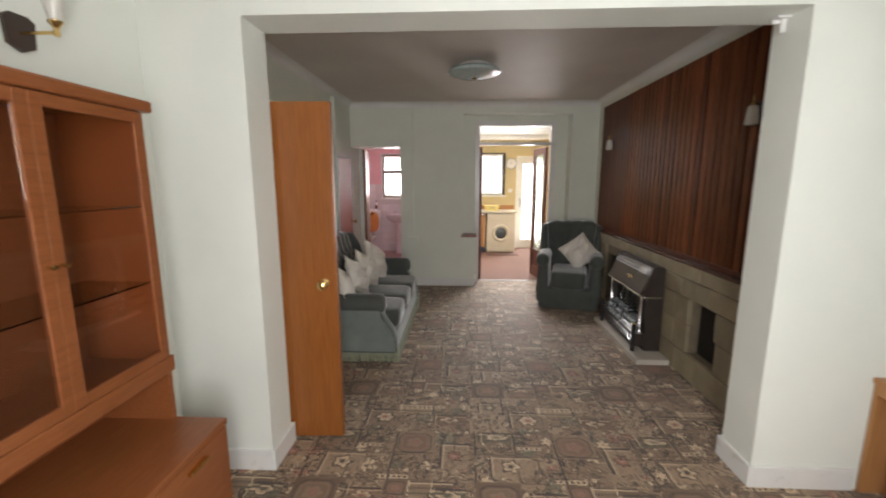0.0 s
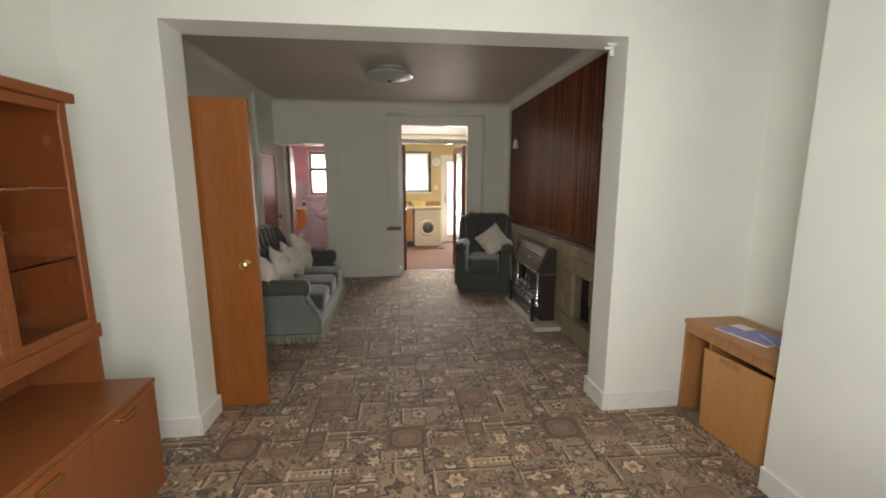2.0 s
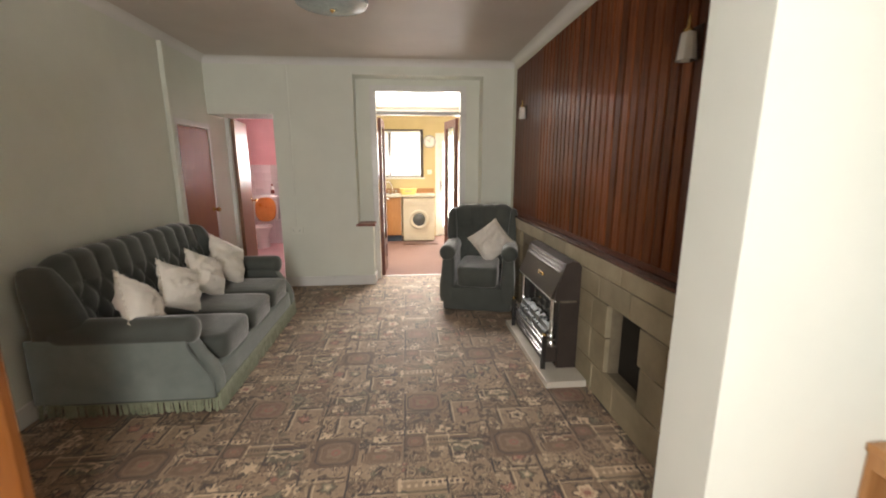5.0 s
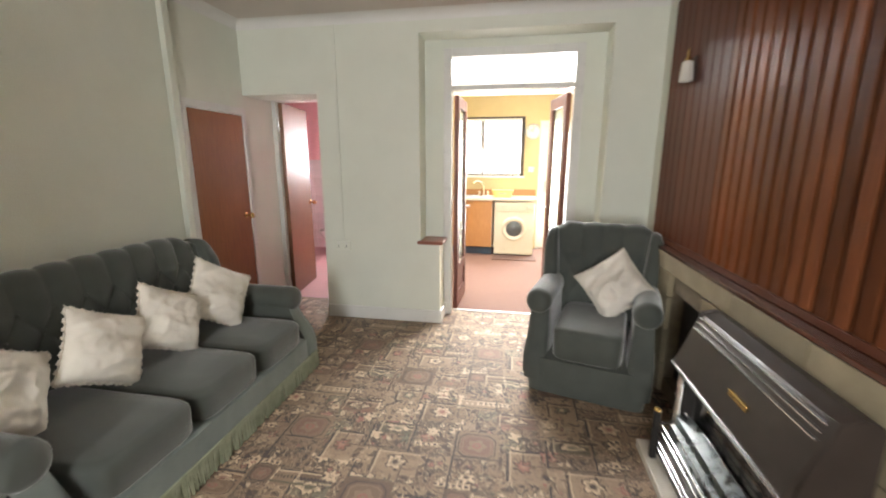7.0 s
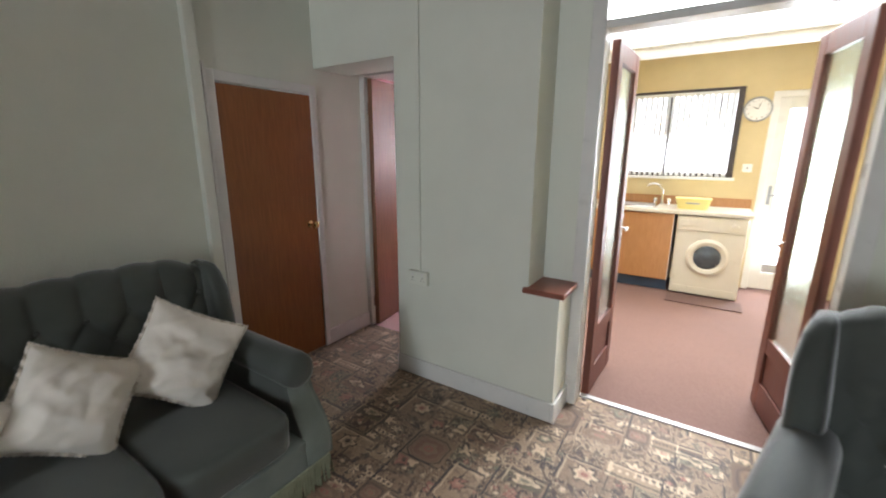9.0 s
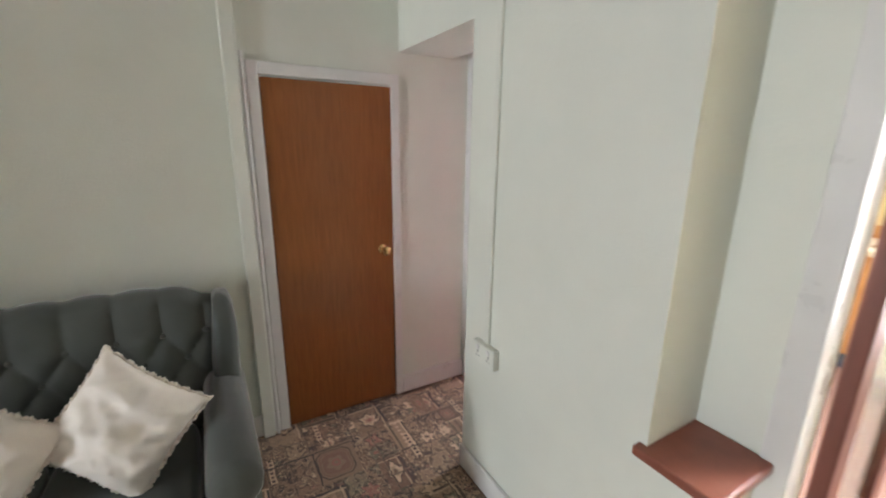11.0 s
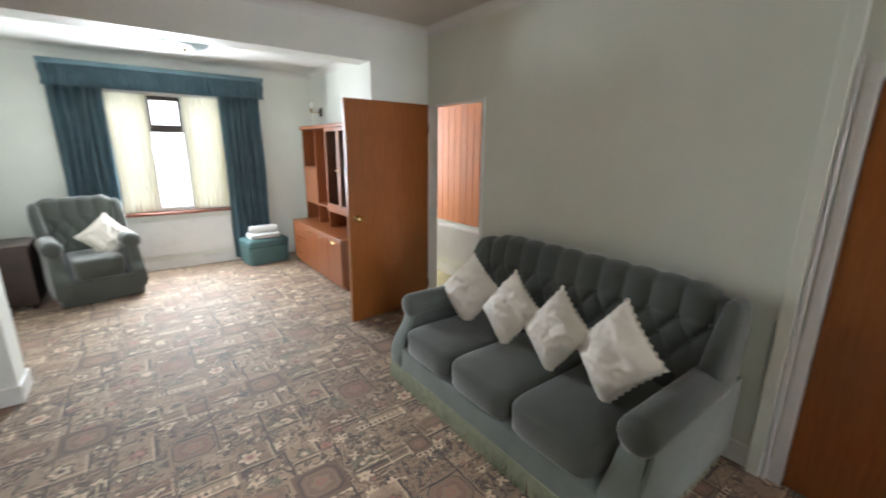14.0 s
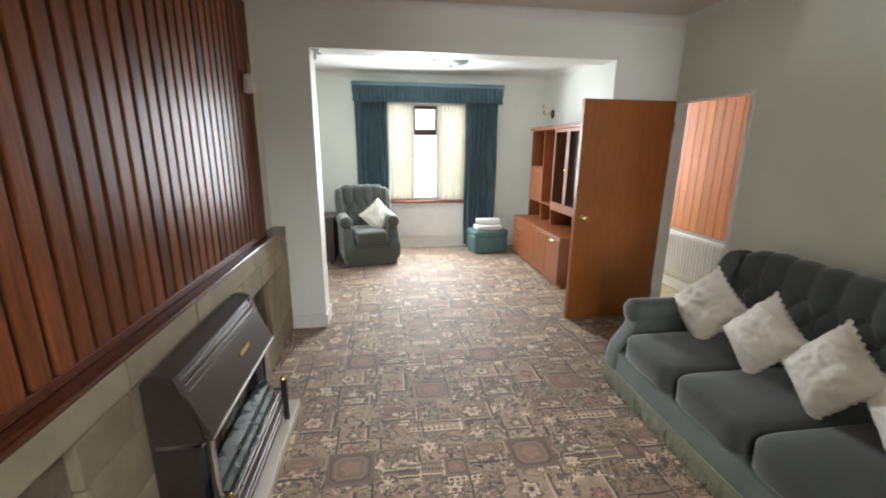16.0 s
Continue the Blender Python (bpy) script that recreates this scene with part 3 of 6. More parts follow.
HD0, HD1, HDZ = 0.245, 1.05, 1.985     # hall doorway
CD0, CD1, CDZ = 3.245, 3.99, 1.92    # cupboard frame
YS = 3.17                            # end of the sofa wall
struct("wall_left", boxes((XH - 0.075, XH, YO, HD0, 0, H), (XH - 0.075, XH, HD0, HD1, HDZ, H), (XH - 0.075, XH, HD1, YS, 0, H)), WALL, "pale grey-green painted wall behind the sofa")
struct("wall_cupboard_side", boxes((XL - 0.13, XL, YS, CD0, 0, H), (XL - 0.13, XL, CD0, CD1, CDZ, H), (XL - 0.13, XL, CD1, 4.46, 0, H)), WALL, "pale painted wall around the cupboard door", "wall")
struct("wall_front_left", B(XF - 0.24, XF, YW, 0.0, 0, HF), WALL_FRONT, "pale green painted wall behind the wall unit")
struct("wall_opening", boxes((XH - 0.12, OX0, 0.0, YO - 0.001, 0, 2.66), (OX1, 2.75, 0.0, YO - 0.001, 0, 2.66), (OX0, OX1, 0.0, YO - 0.001, OZ, 2.66)), WALL_FRONT,
       "white wall with a wide squared opening between the rooms")
struct("wall_right", B(XR, XR + 0.2, YO, 4.4, 0, H), WALL, "pale painted wall behind the fireplace")
struct("wall_back", boxes((-0.80, 0.11, YB, 4.33, 0, H), (0.11, 0.285, YB, 4.33, 0, 0.735), (XL, -0.80, YB, 4.33, 2.035, H), (0.11, 1.62, YB, 4.33, 2.48, H), (1.62, XR, YB, 4.33, 0, H),
                          (0.11, KX0 - 0.07, 4.24, 4.33, 0.735, 2.48), (0.285, KX0 - 0.07, 4.24, 4.33, 0, 0.735), (KX1 + 0.07, 1.62, 4.24, 4.33, 0, 2.48), (KX0 - 0.07, KX1 + 0.07, 4.24, 4.33, 2.41, 2.48)), WALL,
       "pale painted wall with a recessed kitchen doorway")
struct("wall_passage", boxes((-0.80, -0.68, 4.33, 4.46, 0, 2.3), ), WALL, "white passage wall beside the bathroom door")
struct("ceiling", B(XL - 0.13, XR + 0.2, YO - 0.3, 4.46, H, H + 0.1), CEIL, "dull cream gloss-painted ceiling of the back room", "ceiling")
struct("ceiling_front", B(XF - 0.3, 2.8, YW - 0.3, 0.02, HF, HF + 0.04), CEIL_FRONT, "white painted ceiling of the front room", "ceiling")

# front room: chimney breast and alcoves, window wall
BX, BY0, BY1 = 2.03, -1.95, -0.745
struct("chimney_breast", B(BX, 2.7, BY0, BY1, 0, HF), WALL_FRONT, "white painted chimney breast of the front room", "wall")
struct("wall_front_right", B(2.53, 2.7, YW, 0, 0, HF), WALL_FRONT, "pale painted alcove wall")
WX0, WX1, WZ0, WZ1 = -0.20, 1.06, 0.745, 2.22
struct("wall_window", boxes((XF - 0.3, WX0, YW - 0.25, YW, 0, HF), (WX1, 2.7, YW - 0.25, YW, 0, HF), (WX0, WX1, YW - 0.25, YW, 0, WZ0), (WX0, WX1, YW - 0.25, YW, WZ1, HF)), WALL_FRONT,
       "pale green painted wall around the front window")


def cove(bm, path, s=0.07):
    """A quarter-round coving along straight runs: (start, end, inward normal) at ceiling height."""
    for (x0, y0), (x1, y1), (nx, ny), z in path:
        pts = [(0, 0), (0, -s)] + [(s - s * math.cos(a), -s + s * math.sin(a)) for a in np.linspace(0.0, math.pi / 2, 6)]
        ra = [bm.verts.new((x0 + nx * d, y0 + ny * d, z + h)) for d, h in pts]
        rb = [bm.verts.new((x1 + nx * d, y1 + ny * d, z + h)) for d, h in pts]
        for k in range(len(pts)):
            j = (k + 1) % len(pts)
            bm.faces.new((ra[k], ra[j], rb[j], rb[k]))
    return bm


struct("trim_coving_back_room", cove(bmesh.new(), [((XH, YO), (XH, YS), (1, 0), H - 0.001), ((XL, YS), (XL, YB), (1, 0), H - 0.001), ((XL, YB), (XR, YB), (0, -1), H - 0.001), ((XR, YB), (XR, YO), (-1, 0), H - 0.001), ((XR, YO), (XH, YO), (0, 1), H - 0.001)]),
       CEIL_FRONT, "white plaster coving round the back room", "coving", True)
struct("trim_coving_front_room", cove(bmesh.new(), [((XF, 0), (XF, YW), (1, 0), HF - 0.001), ((XF, YW), (2.53, YW), (0, 1), HF - 0.001), ((BX, BY0), (BX, BY1), (-1, 0), HF - 0.001), ((XF, 0), (2.53, 0), (0, -1), HF - 0.001)]),
       CEIL_FRONT, "white plaster coving round the front room", "coving", True)


def skirt(name, runs, h=0.12, t=0.018):
    bm = bmesh.new()
    for x0, x1, y0, y1 in runs:
        box(bm, x0, x1, y0, y1, 0, h, bevel=0.004, seg=1)
    return struct(name, bm, TRIM, "white gloss-painted skirting board", "baseboard")


skirt("baseboard_back_room", [(XH, XH + 0.018, HD1 + 0.02, YS), (XH, OX0, YO, YO + 0.018), (XL, XL + 0.018, YS, CD0), (OX1, XR, YO, YO + 0.018), (-0.80, 0.285, YB - 0.018, YB), (0.285, 0.303, YB - 0.018, 4.24), (1.62, XR, YB - 0.018, YB),
                              (XL, XL + 0.018, CD1 + 0.0, 4.5)])
skirt("baseboard_front_room", [(-1.30, OX0, -0.018, 0), (OX0 - 0.0, OX0 + 0.018, -0.018, YO + 0.018), (OX1 - 0.018, OX1, -0.018, YO + 0.018), (OX1, 2.1, -0.018, 0), (BX - 0.018, BX, BY0, BY1 + 0.0), (-1.0, 2.0, YW, YW + 0.018)])

# recess sill of the old window
struct("trim_recess_sill", B(0.085, 0.315, YB - 0.03, 4.24, 0.737, 0.767, bevel=0.006), SILL, "dark red-brown tiled ledge in the doorway recess", "sill")

# hall doorway lining, cupboard frame, bathroom frame
struct("door_frame_hall", boxes((XH - 0.08, XH + 0.012, HD0, HD0 + 0.022, 0, HDZ), (XH - 0.08, XH + 0.012, HD1 - 0.022, HD1, 0, HDZ), (XH - 0.08, XH + 0.012, HD0 + 0.022, HD1 - 0.022, HDZ - 0.022, HDZ), bevel=0.003), TRIM,
       "white painted lining of the hall doorway", "door frame")
struct("door_frame_cupboard", boxes((XL - 0.10, XL + 0.02, CD0, CD0 + 0.05, 0, CDZ), (XL - 0.10, XL + 0.02, CD1 - 0.045, CD1, 0, CDZ), (XL - 0.10, XL + 0.02, CD0 + 0.05, CD1 - 0.045, CDZ - 0.055, CDZ), bevel=0.004), TRIM,
       "white painted frame of the cupboard door", "door frame")
struct("wall_cupboard", B(XL - 0.7, XL - 0.6, CD0 - 0.1, CD1 + 0.1, 0, 2.1), WALL, "plain wall at the back of the cupboard", "wall")
BD0, BD1, BDZ = -1.465, -0.80, 2.045
struct("wall_bathroom_front", boxes((-2.9, BD0 - 0.05, 4.46, 4.56, 0, 2.4), (BD1, -0.62, 4.46, 4.56, 0, 2.4), (BD0 - 0.05, BD1, 4.46, 4.56, BDZ + 0.04, 2.4)), WALL, "white wall around the bathroom door")
struct("door_frame_bathroom", boxes((BD0 - 0.05, BD0, 4.44, 4.58, 0, BDZ), (BD0 - 0.05, BD1, 4.44, 4.58, BDZ, BDZ + 0.04), bevel=0.003), TRIM, "white painted frame of the bathroom door", "door frame")
struct("ceiling_passage", B(XL, -0.68, 4.33, 4.46, 2.3, 2.36), CEIL_FRONT, "white passage ceiling", "ceiling")

# kitchen door frame with its transom light
kf = struct("door_frame_kitchen", boxes((KX0 - 0.07, KX0, 4.23, 4.35, 0, 2.41), (KX1, KX1 + 0.07, 4.23, 4.35, 0, 2.41), (KX0, KX1, 4.23, 4.35, 2.07, 2.11), (KX0, KX1, 4.23, 4.35, 2.34, 2.41), bevel=0.004), TRIM,
            "white painted kitchen door frame with a glazed transom", "door frame")
p = part("pane", B(KX0, KX1, 4.285, 4.291, 2.11, 2.34), GLASS, kf)
p.visible_shadow = False
struct("threshold_kitchen", B(KX0, KX1, 4.335, 4.375, -0.002, 0.010, bevel=0.004), DULL_STRIP, "bright metal carpet strip in the kitchen doorway", "threshold")

# kitchen shell
KYB = 7.5
struct("wall_kitchen_back", boxes((-0.6, -0.04, KYB, KYB + 0.2, 0, 2.6), (1.06, 1.30, KYB, KYB + 0.2, 0, 2.6), (-0.04, 1.06, KYB, KYB + 0.2, 0, 1.22), (-0.04, 1.06, KYB, KYB + 0.2, 2.17, 2.6), (1.30, 2.0, KYB, KYB + 0.2, 2.1, 2.6),
                                  (2.0, 2.2, KYB, KYB + 0.2, 0, 2.6)), KIT_WALL, "yellow painted kitchen wall around window and back door")
struct("wall_kitchen_left", B(-0.62, -0.5, 4.33, KYB, 0, 2.75), KIT_WALL, "yellow painted kitchen side wall")
struct("wall_kitchen_right", B(2.1, 2.2, 4.33, KYB, 0, 2.75), KIT_WALL, "yellow painted kitchen side wall")
struct("wall_kitchen_front", boxes((-0.6, 0.1, 4.335, 4.40, 0, 2.75), (1.64, 2.2, 4.335, 4.40, 0, 2.75), (0.1, 1.64, 4.335, 4.40, 2.5, 2.75)), KIT_WALL, "yellow painted wall beside the double doors")
struct("ceiling_kitchen", boxes((-0.6, 2.2, 6.7, KYB, 2.55, 2.65), (-0.6, -0.3, 4.33, 6.7, 2.75, 2.85), (1.75, 2.2, 4.33, 6.7, 2.75, 2.85)), CEIL_FRONT, "white kitchen ceiling with a large rooflight", "ceiling")
struct("beam_kitchen", boxes((-0.5, 2.1, 6.6, 6.72, 2.38, 2.56), (-0.5, 2.1, 6.56, 6.6, 2.46, 2.50), bevel=0.006), TRIM, "white boxed kitchen beam with a rail", "beam")

# bathroom shell
struct("wall_bathroom_back", boxes((-2.9, -1.68, 7.0, 7.2, 0, 2.4), (-0.9, -0.62, 7.0, 7.2, 0, 2.4), (-1.68, -0.9, 7.0, 7.2, 0, 1.16), (-1.68, -0.9, 7.0, 7.2, 2.13, 2.4)), PINK, "pink painted bathroom wall with a window")
struct("wall_bathroom_left", B(-2.95, -2.85, 4.46, 7.2, 0, 2.4), PINK, "pink painted bathroom side wall")
struct("wall_bathroom_right", B(-0.66, -0.625, 4.46, 7.2, 0, 2.4), PINK, "pink painted bathroom side wall")
struct("ceiling_bathroom", B(-2.95, -0.62, 4.46, 7.2, 2.4, 2.5), CEIL_FRONT, "white bathroom ceiling", "ceiling")

# hall shell
struct("wall_hall_ends", boxes((-2.75, -1.66, 3.0, 3.1, 0, 2.6), (-2.75, -1.66, -2.9, -2.8, 2.0, 2.6), (-2.75, -2.6, -2.9, -2.8, 0, 2.0), (-1.8, -1.66, -2.9, -2.8, 0, 2.0)), WALL, "white hall end walls")
struct("ceiling_hall", B(-2.75, -1.64, -2.9, 3.1, 2.6, 2.7), CEIL_FRONT, "white hall ceiling", "ceiling")

# ---- seating ----


def stack(bm, slices, n=28, power=0.45):
    """Rounded-rectangle rings (z, x centre, y centre, half width, half depth) joined bottom to top."""
    rings = []
    for z, xc, yc, hw, hd in slices:
        ring = []
        for k in range(n):
            a = 2 * math.pi * (k + 0.5) / n
            c, s = math.cos(a), math.sin(a)
            ring.append(bm.verts.new((xc + hw * math.copysign(abs(c) ** power, c), yc + hd * math.copysign(abs(s) ** power, s), z)))
        rings.append(ring)
    for a, b in zip(rings, rings[1:]):
        for k in range(n):
            bm.faces.new((a[k], a[(k + 1) % n], b[(k + 1) % n], b[k]))
    bm.faces.new(rings[0][::-1])
    bm.faces.new(rings[-1])
    return bm


def seat_pad(bm, x0, x1, y0, y1, z0, z1, r=0.05):
    xc, yc, hw, hd = (x0 + x1) / 2, (y0 + y1) / 2, (x1 - x0) / 2, (y1 - y0) / 2
    rows = []
    for a in np.linspace(-90, 90, 9):
        c, s = math.cos(radians(a)), math.sin(radians(a))
        rows.append((z0 + r + r * s if a < 0 else z1 - r + r * s, xc, yc, hw - r + r * c, hd - r + r * c))
    rows.append((z1 + 0.012, xc, yc, hw * 0.6, hd * 0.6))
    return stack(bm, rows, 36, 0.28)


def tufted(bm, W, zlo, zhi, ylo, yhi, thick, px=0.2, rows=4):
    """A deep-buttoned back: diamonds between button rows, upright pleats above the top row, rolled over to a plain rear."""
    pz = (zhi - zlo) * 0.70 / rows

    def pad(x, z):
        a, b = x / px + (z - zlo) / (2 * pz), x / px - (z - zlo) / (2 * pz)
        if z < zlo + rows * pz:
            return 0.026 * math.sqrt(abs(math.sin(math.pi * a) * math.sin(math.pi * b)) + 1e-6)
        return 0.017 * abs(math.sin(math.pi * (x / px + rows / 2))) ** 0.6

    nx, nf, nt = int(W * 90), 44, 10

    def point(u, v):
        x = (u - 0.5) * W
        top = zhi - 0.16 * max(0.0, abs(2 * u - 1) - 0.72) ** 1.6 * 4 + 0.006 * abs(math.sin(math.pi * (x / px + rows / 2)))
        k = v * (nf + nt + 6)
        if k <= nf:
            s = k / nf
            z = zlo + (top - 0.05 - zlo) * s
            y = ylo + (yhi - ylo) * s
            edge = min(1.0, (1 - abs(2 * u - 1)) * 12)
            return (x, y - pad(x, z) * edge * min(1, s * 8), z)
        if k <= nf + nt:
            a = math.pi * (k - nf) / nt
            swell = pad(x, top)
            return (x, yhi + thick / 2 - (thick / 2 + swell * (1 - (k - nf) / nt)) * math.cos(a), top - 0.05 + (0.05 + swell * 0.4) * math.sin(a))
        s = (k - nf - nt) / 6
        return (x, yhi + thick, (top - 0.05) + (0.14 - top + 0.05) * s)

    sheet(bm, point, nx, nf + nt + 6)
    return pz


def fringe_on(bm, W, D):
    """Hanging strands along the front and both ends."""
    rng = random.Random(7)
    run = [((-W / 2 + 0.05 + s * (W - 0.1), -0.008), (1, 0)) for s in np.arange(0, 1, 0.007 / W)] + [((sx * (W / 2 - 0.042), s * D), (0, 1)) for sx in (-1, 1) for s in np.arange(0, 1, 0.012 / D)]
    for (x, y), (tx, ty) in run:
        w, j, k, zb = 0.0045, rng.uniform(-0.009, 0.009), rng.uniform(-0.012, 0.006), rng.uniform(0.006, 0.02)
        nx_, ny_ = (0, -1) if tx else (math.copysign(1, x), 0)
        vs = [bm.verts.new(q) for q in ((x - tx * w, y - ty * w, 0.125), (x + tx * w, y + ty * w, 0.125),
                                        (x + tx * (w + j) - nx_ * k, y + ty * (w + j) - ny_ * k, zb), (x + tx * (j - w) - nx_ * k, y + ty * (j - w) - ny_ * k, zb))]
        bm.faces.new(vs)
        back = [bm.verts.new((q.co.x - nx_ * 0.004, q.co.y - ny_ * 0.004, q.co.z)) for q in vs]
        bm.faces.new(back[::-1])
        for e in range(4):
            bm.faces.new((vs[e], back[e], back[(e + 1) % 4], vs[(e + 1) % 4]))


def suite_seat(name, label, category, W, seats, A, Hb, D=0.98, at=(0, 0, 0), rz=0.0, group="", fringed=True, seat=0.42):
    """A wing-backed, deep-buttoned seat; the front faces local -y, the origin is the middle of the front on the floor."""
    root = thing(name, label, category, at, rz, group)
    aw = 0.095
    inner = W / 2 - 2 * aw
    # base with a pale front rail
    low = 0.075 if fringed else 0.02
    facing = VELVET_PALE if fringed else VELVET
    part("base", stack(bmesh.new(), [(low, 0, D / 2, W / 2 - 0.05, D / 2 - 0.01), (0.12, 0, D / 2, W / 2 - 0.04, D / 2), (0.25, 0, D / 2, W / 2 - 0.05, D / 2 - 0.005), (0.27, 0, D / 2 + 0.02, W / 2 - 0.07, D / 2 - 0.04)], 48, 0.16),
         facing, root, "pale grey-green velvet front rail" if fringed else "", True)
    for sx in (-1, 1):
        for yy in (0.12, D - 0.1):
            part("foot", rod(bmesh.new(), (sx * (W / 2 - 0.14), yy, 0), (sx * (W / 2 - 0.14), yy, 0.09), 0.022, 0.03), DARK_WOOD, root)
    # fringe
    bm = bmesh.new()
    if fringed:
        fringe_on(bm, W, D)
        part("fringe", bm, FRINGE, root, "sage green bullion fringe")
        part("braid", boxes((-W / 2 + 0.05, W / 2 - 0.05, -0.012, -0.002, 0.118, 0.134), bevel=0.003), FRINGE, root)
    else:
        bm.free()
    # arms: a flared front, a hollow neck and a rolled top
    for sx in (-1, 1):
        xo = sx * (W / 2 - aw)
        rows = []
        for z, hw, yf, off in ((0.10, 0.075, 0.00, 0.0), (0.2, 0.078, 0.0, 0.0), (0.27, 0.078, 0.02, 0.0), (0.33, 0.074, 0.06, 0.0), (0.39, 0.068, 0.105, 0.0), (A - 0.15, 0.062, 0.125, 0.0), (A - 0.105, 0.064, 0.122, 0.004), (A - 0.07, 0.066, 0.125, 0.010)):
            yb = D - 0.12
            rows.append((z, xo + sx * off, (yf + yb) / 2, hw, (yb - yf) / 2))
        arm = part("arm", stack(bmesh.new(), rows, 40, 0.3), VELVET, root, "", True)
        roll = [(0.001, 0.0), (0.04, 0.003), (0.066, 0.014), (0.080, 0.034), (0.084, 0.06), (0.084, D - 0.30), (0.07, D - 0.24), (0.03, D - 0.22)]
        part("arm_roll", lathe(bmesh.new(), roll, (xo + sx * 0.012, 0.088, A - 0.078), (0, 1, 0), 28), VELVET, arm, "rolled velvet arm top", True)
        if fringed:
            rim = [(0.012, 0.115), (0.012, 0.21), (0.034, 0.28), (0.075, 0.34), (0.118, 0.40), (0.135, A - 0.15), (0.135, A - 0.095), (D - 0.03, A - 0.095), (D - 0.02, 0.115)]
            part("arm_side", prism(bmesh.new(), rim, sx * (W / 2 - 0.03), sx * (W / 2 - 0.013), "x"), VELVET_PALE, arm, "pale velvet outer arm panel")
        # pale front facing with a piped edge
        bm = bmesh.new()
        prof = [(0.135, 0.066, -0.006), (0.2, 0.068, -0.006), (0.28, 0.068, 0.018), (0.36, 0.062, 0.072), (A - 0.15, 0.054, 0.117), (A - 0.14, 0.055, 0.117), (A - 0.125, 0.056, 0.116), (A - 0.11, 0.056, 0.115), (A - 0.10, 0.05, 0.118)]
        sheet(bm, lambda u, v: (xo + sx * 0.010 * v + (2 * u - 1) * np.interp(v * 8, range(9), [q[1] for q in prof]), np.interp(v * 8, range(9), [q[2] for q in prof]) + 0.012 * (2 * u - 1) ** 4,
                                np.interp(v * 8, range(9), [q[0] for q in prof])), 8, 32)
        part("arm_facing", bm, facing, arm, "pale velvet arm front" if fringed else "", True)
    # seat cushions
    w = 2 * inner / seats
    for k in range(seats):
        x0 = -inner + k * w
        part("seat_cushion", seat_pad(bmesh.new(), x0 + 0.002, x0 + w - 0.002, 0.0, D - 0.26, 0.255, seat, 0.036), VELVET, root, "", True)
    # back and wings
    bm = bmesh.new()
    tufted(bm, W - 0.10, 0.36, Hb, D - 0.28, D - 0.17, 0.12, (W - 0.1) / round((W - 0.1) / 0.15))
    part("backrest", bm, VELVET, root, "deep-buttoned velvet back", True)
    for sx in (-1, 1):
        rows = [(A - 0.14, sx * (W / 2 - 0.07), D - 0.20, 0.055, 0.15), (A + 0.04, sx * (W / 2 - 0.065), D - 0.19, 0.055, 0.14), (A + 0.5 * (Hb - A), sx * (W / 2 - 0.055), D - 0.165, 0.05, 0.125), (Hb - 0.09, sx * (W / 2 - 0.055), D - 0.14, 0.042, 0.10),
                (Hb - 0.05, sx * (W / 2 - 0.06), D - 0.13, 0.032, 0.08), (Hb - 0.035, sx * (W / 2 - 0.065), D - 0.13, 0.012, 0.04)]
        part("wing", stack(bmesh.new(), rows, 28, 0.5), VELVET, root, "", True)
    # buttons on the lower rows
    px, pz = (W - 0.1) / round((W - 0.1) / 0.15), (Hb - 0.36) * 0.70 / 4
    for row in (1, 2, 3, 4):
        z = 0.36 + row * pz
        n = round((W - 0.1) / px)
        for k in range(-n, n + 1):
            x = (k + (0.5 if row % 2 else 0.0)) * px
            if abs(x) < W / 2 - 0.12:
                y = D - 0.28 + 0.11 * (z - 0.36) / (Hb - 0.41)
                part("button", lathe(bmesh.new(), [(0.012, -0.004), (0.013, 0.0), (0.009, 0.006), (0.001, 0.008)], (x, y - 0.002, z), (0, -1, 0), 10), VELVET, root, "", True)
    return root


suite_seat("sofa", "grey-green velvet three-seat sofa with deep-buttoned wing back and fringe", "sofa", 1.80, 3, 0.60, 0.955, 1.02, (-0.45, 2.19, 0), 90)
chair = suite_seat("armchair", "grey-green velvet wing armchair beside the gas fire", "armchair", 0.80, 1, 0.66, 1.02, 0.86, (1.375, 2.87, 0), -15.5, "velvet armchairs", False, 0.465)
chair_2 = copy_thing(chair, pose(1.235, -1.62, 0, 0, 0, 193))
tagged(chair_2, "grey-green velvet wing armchair standing beside the front window")


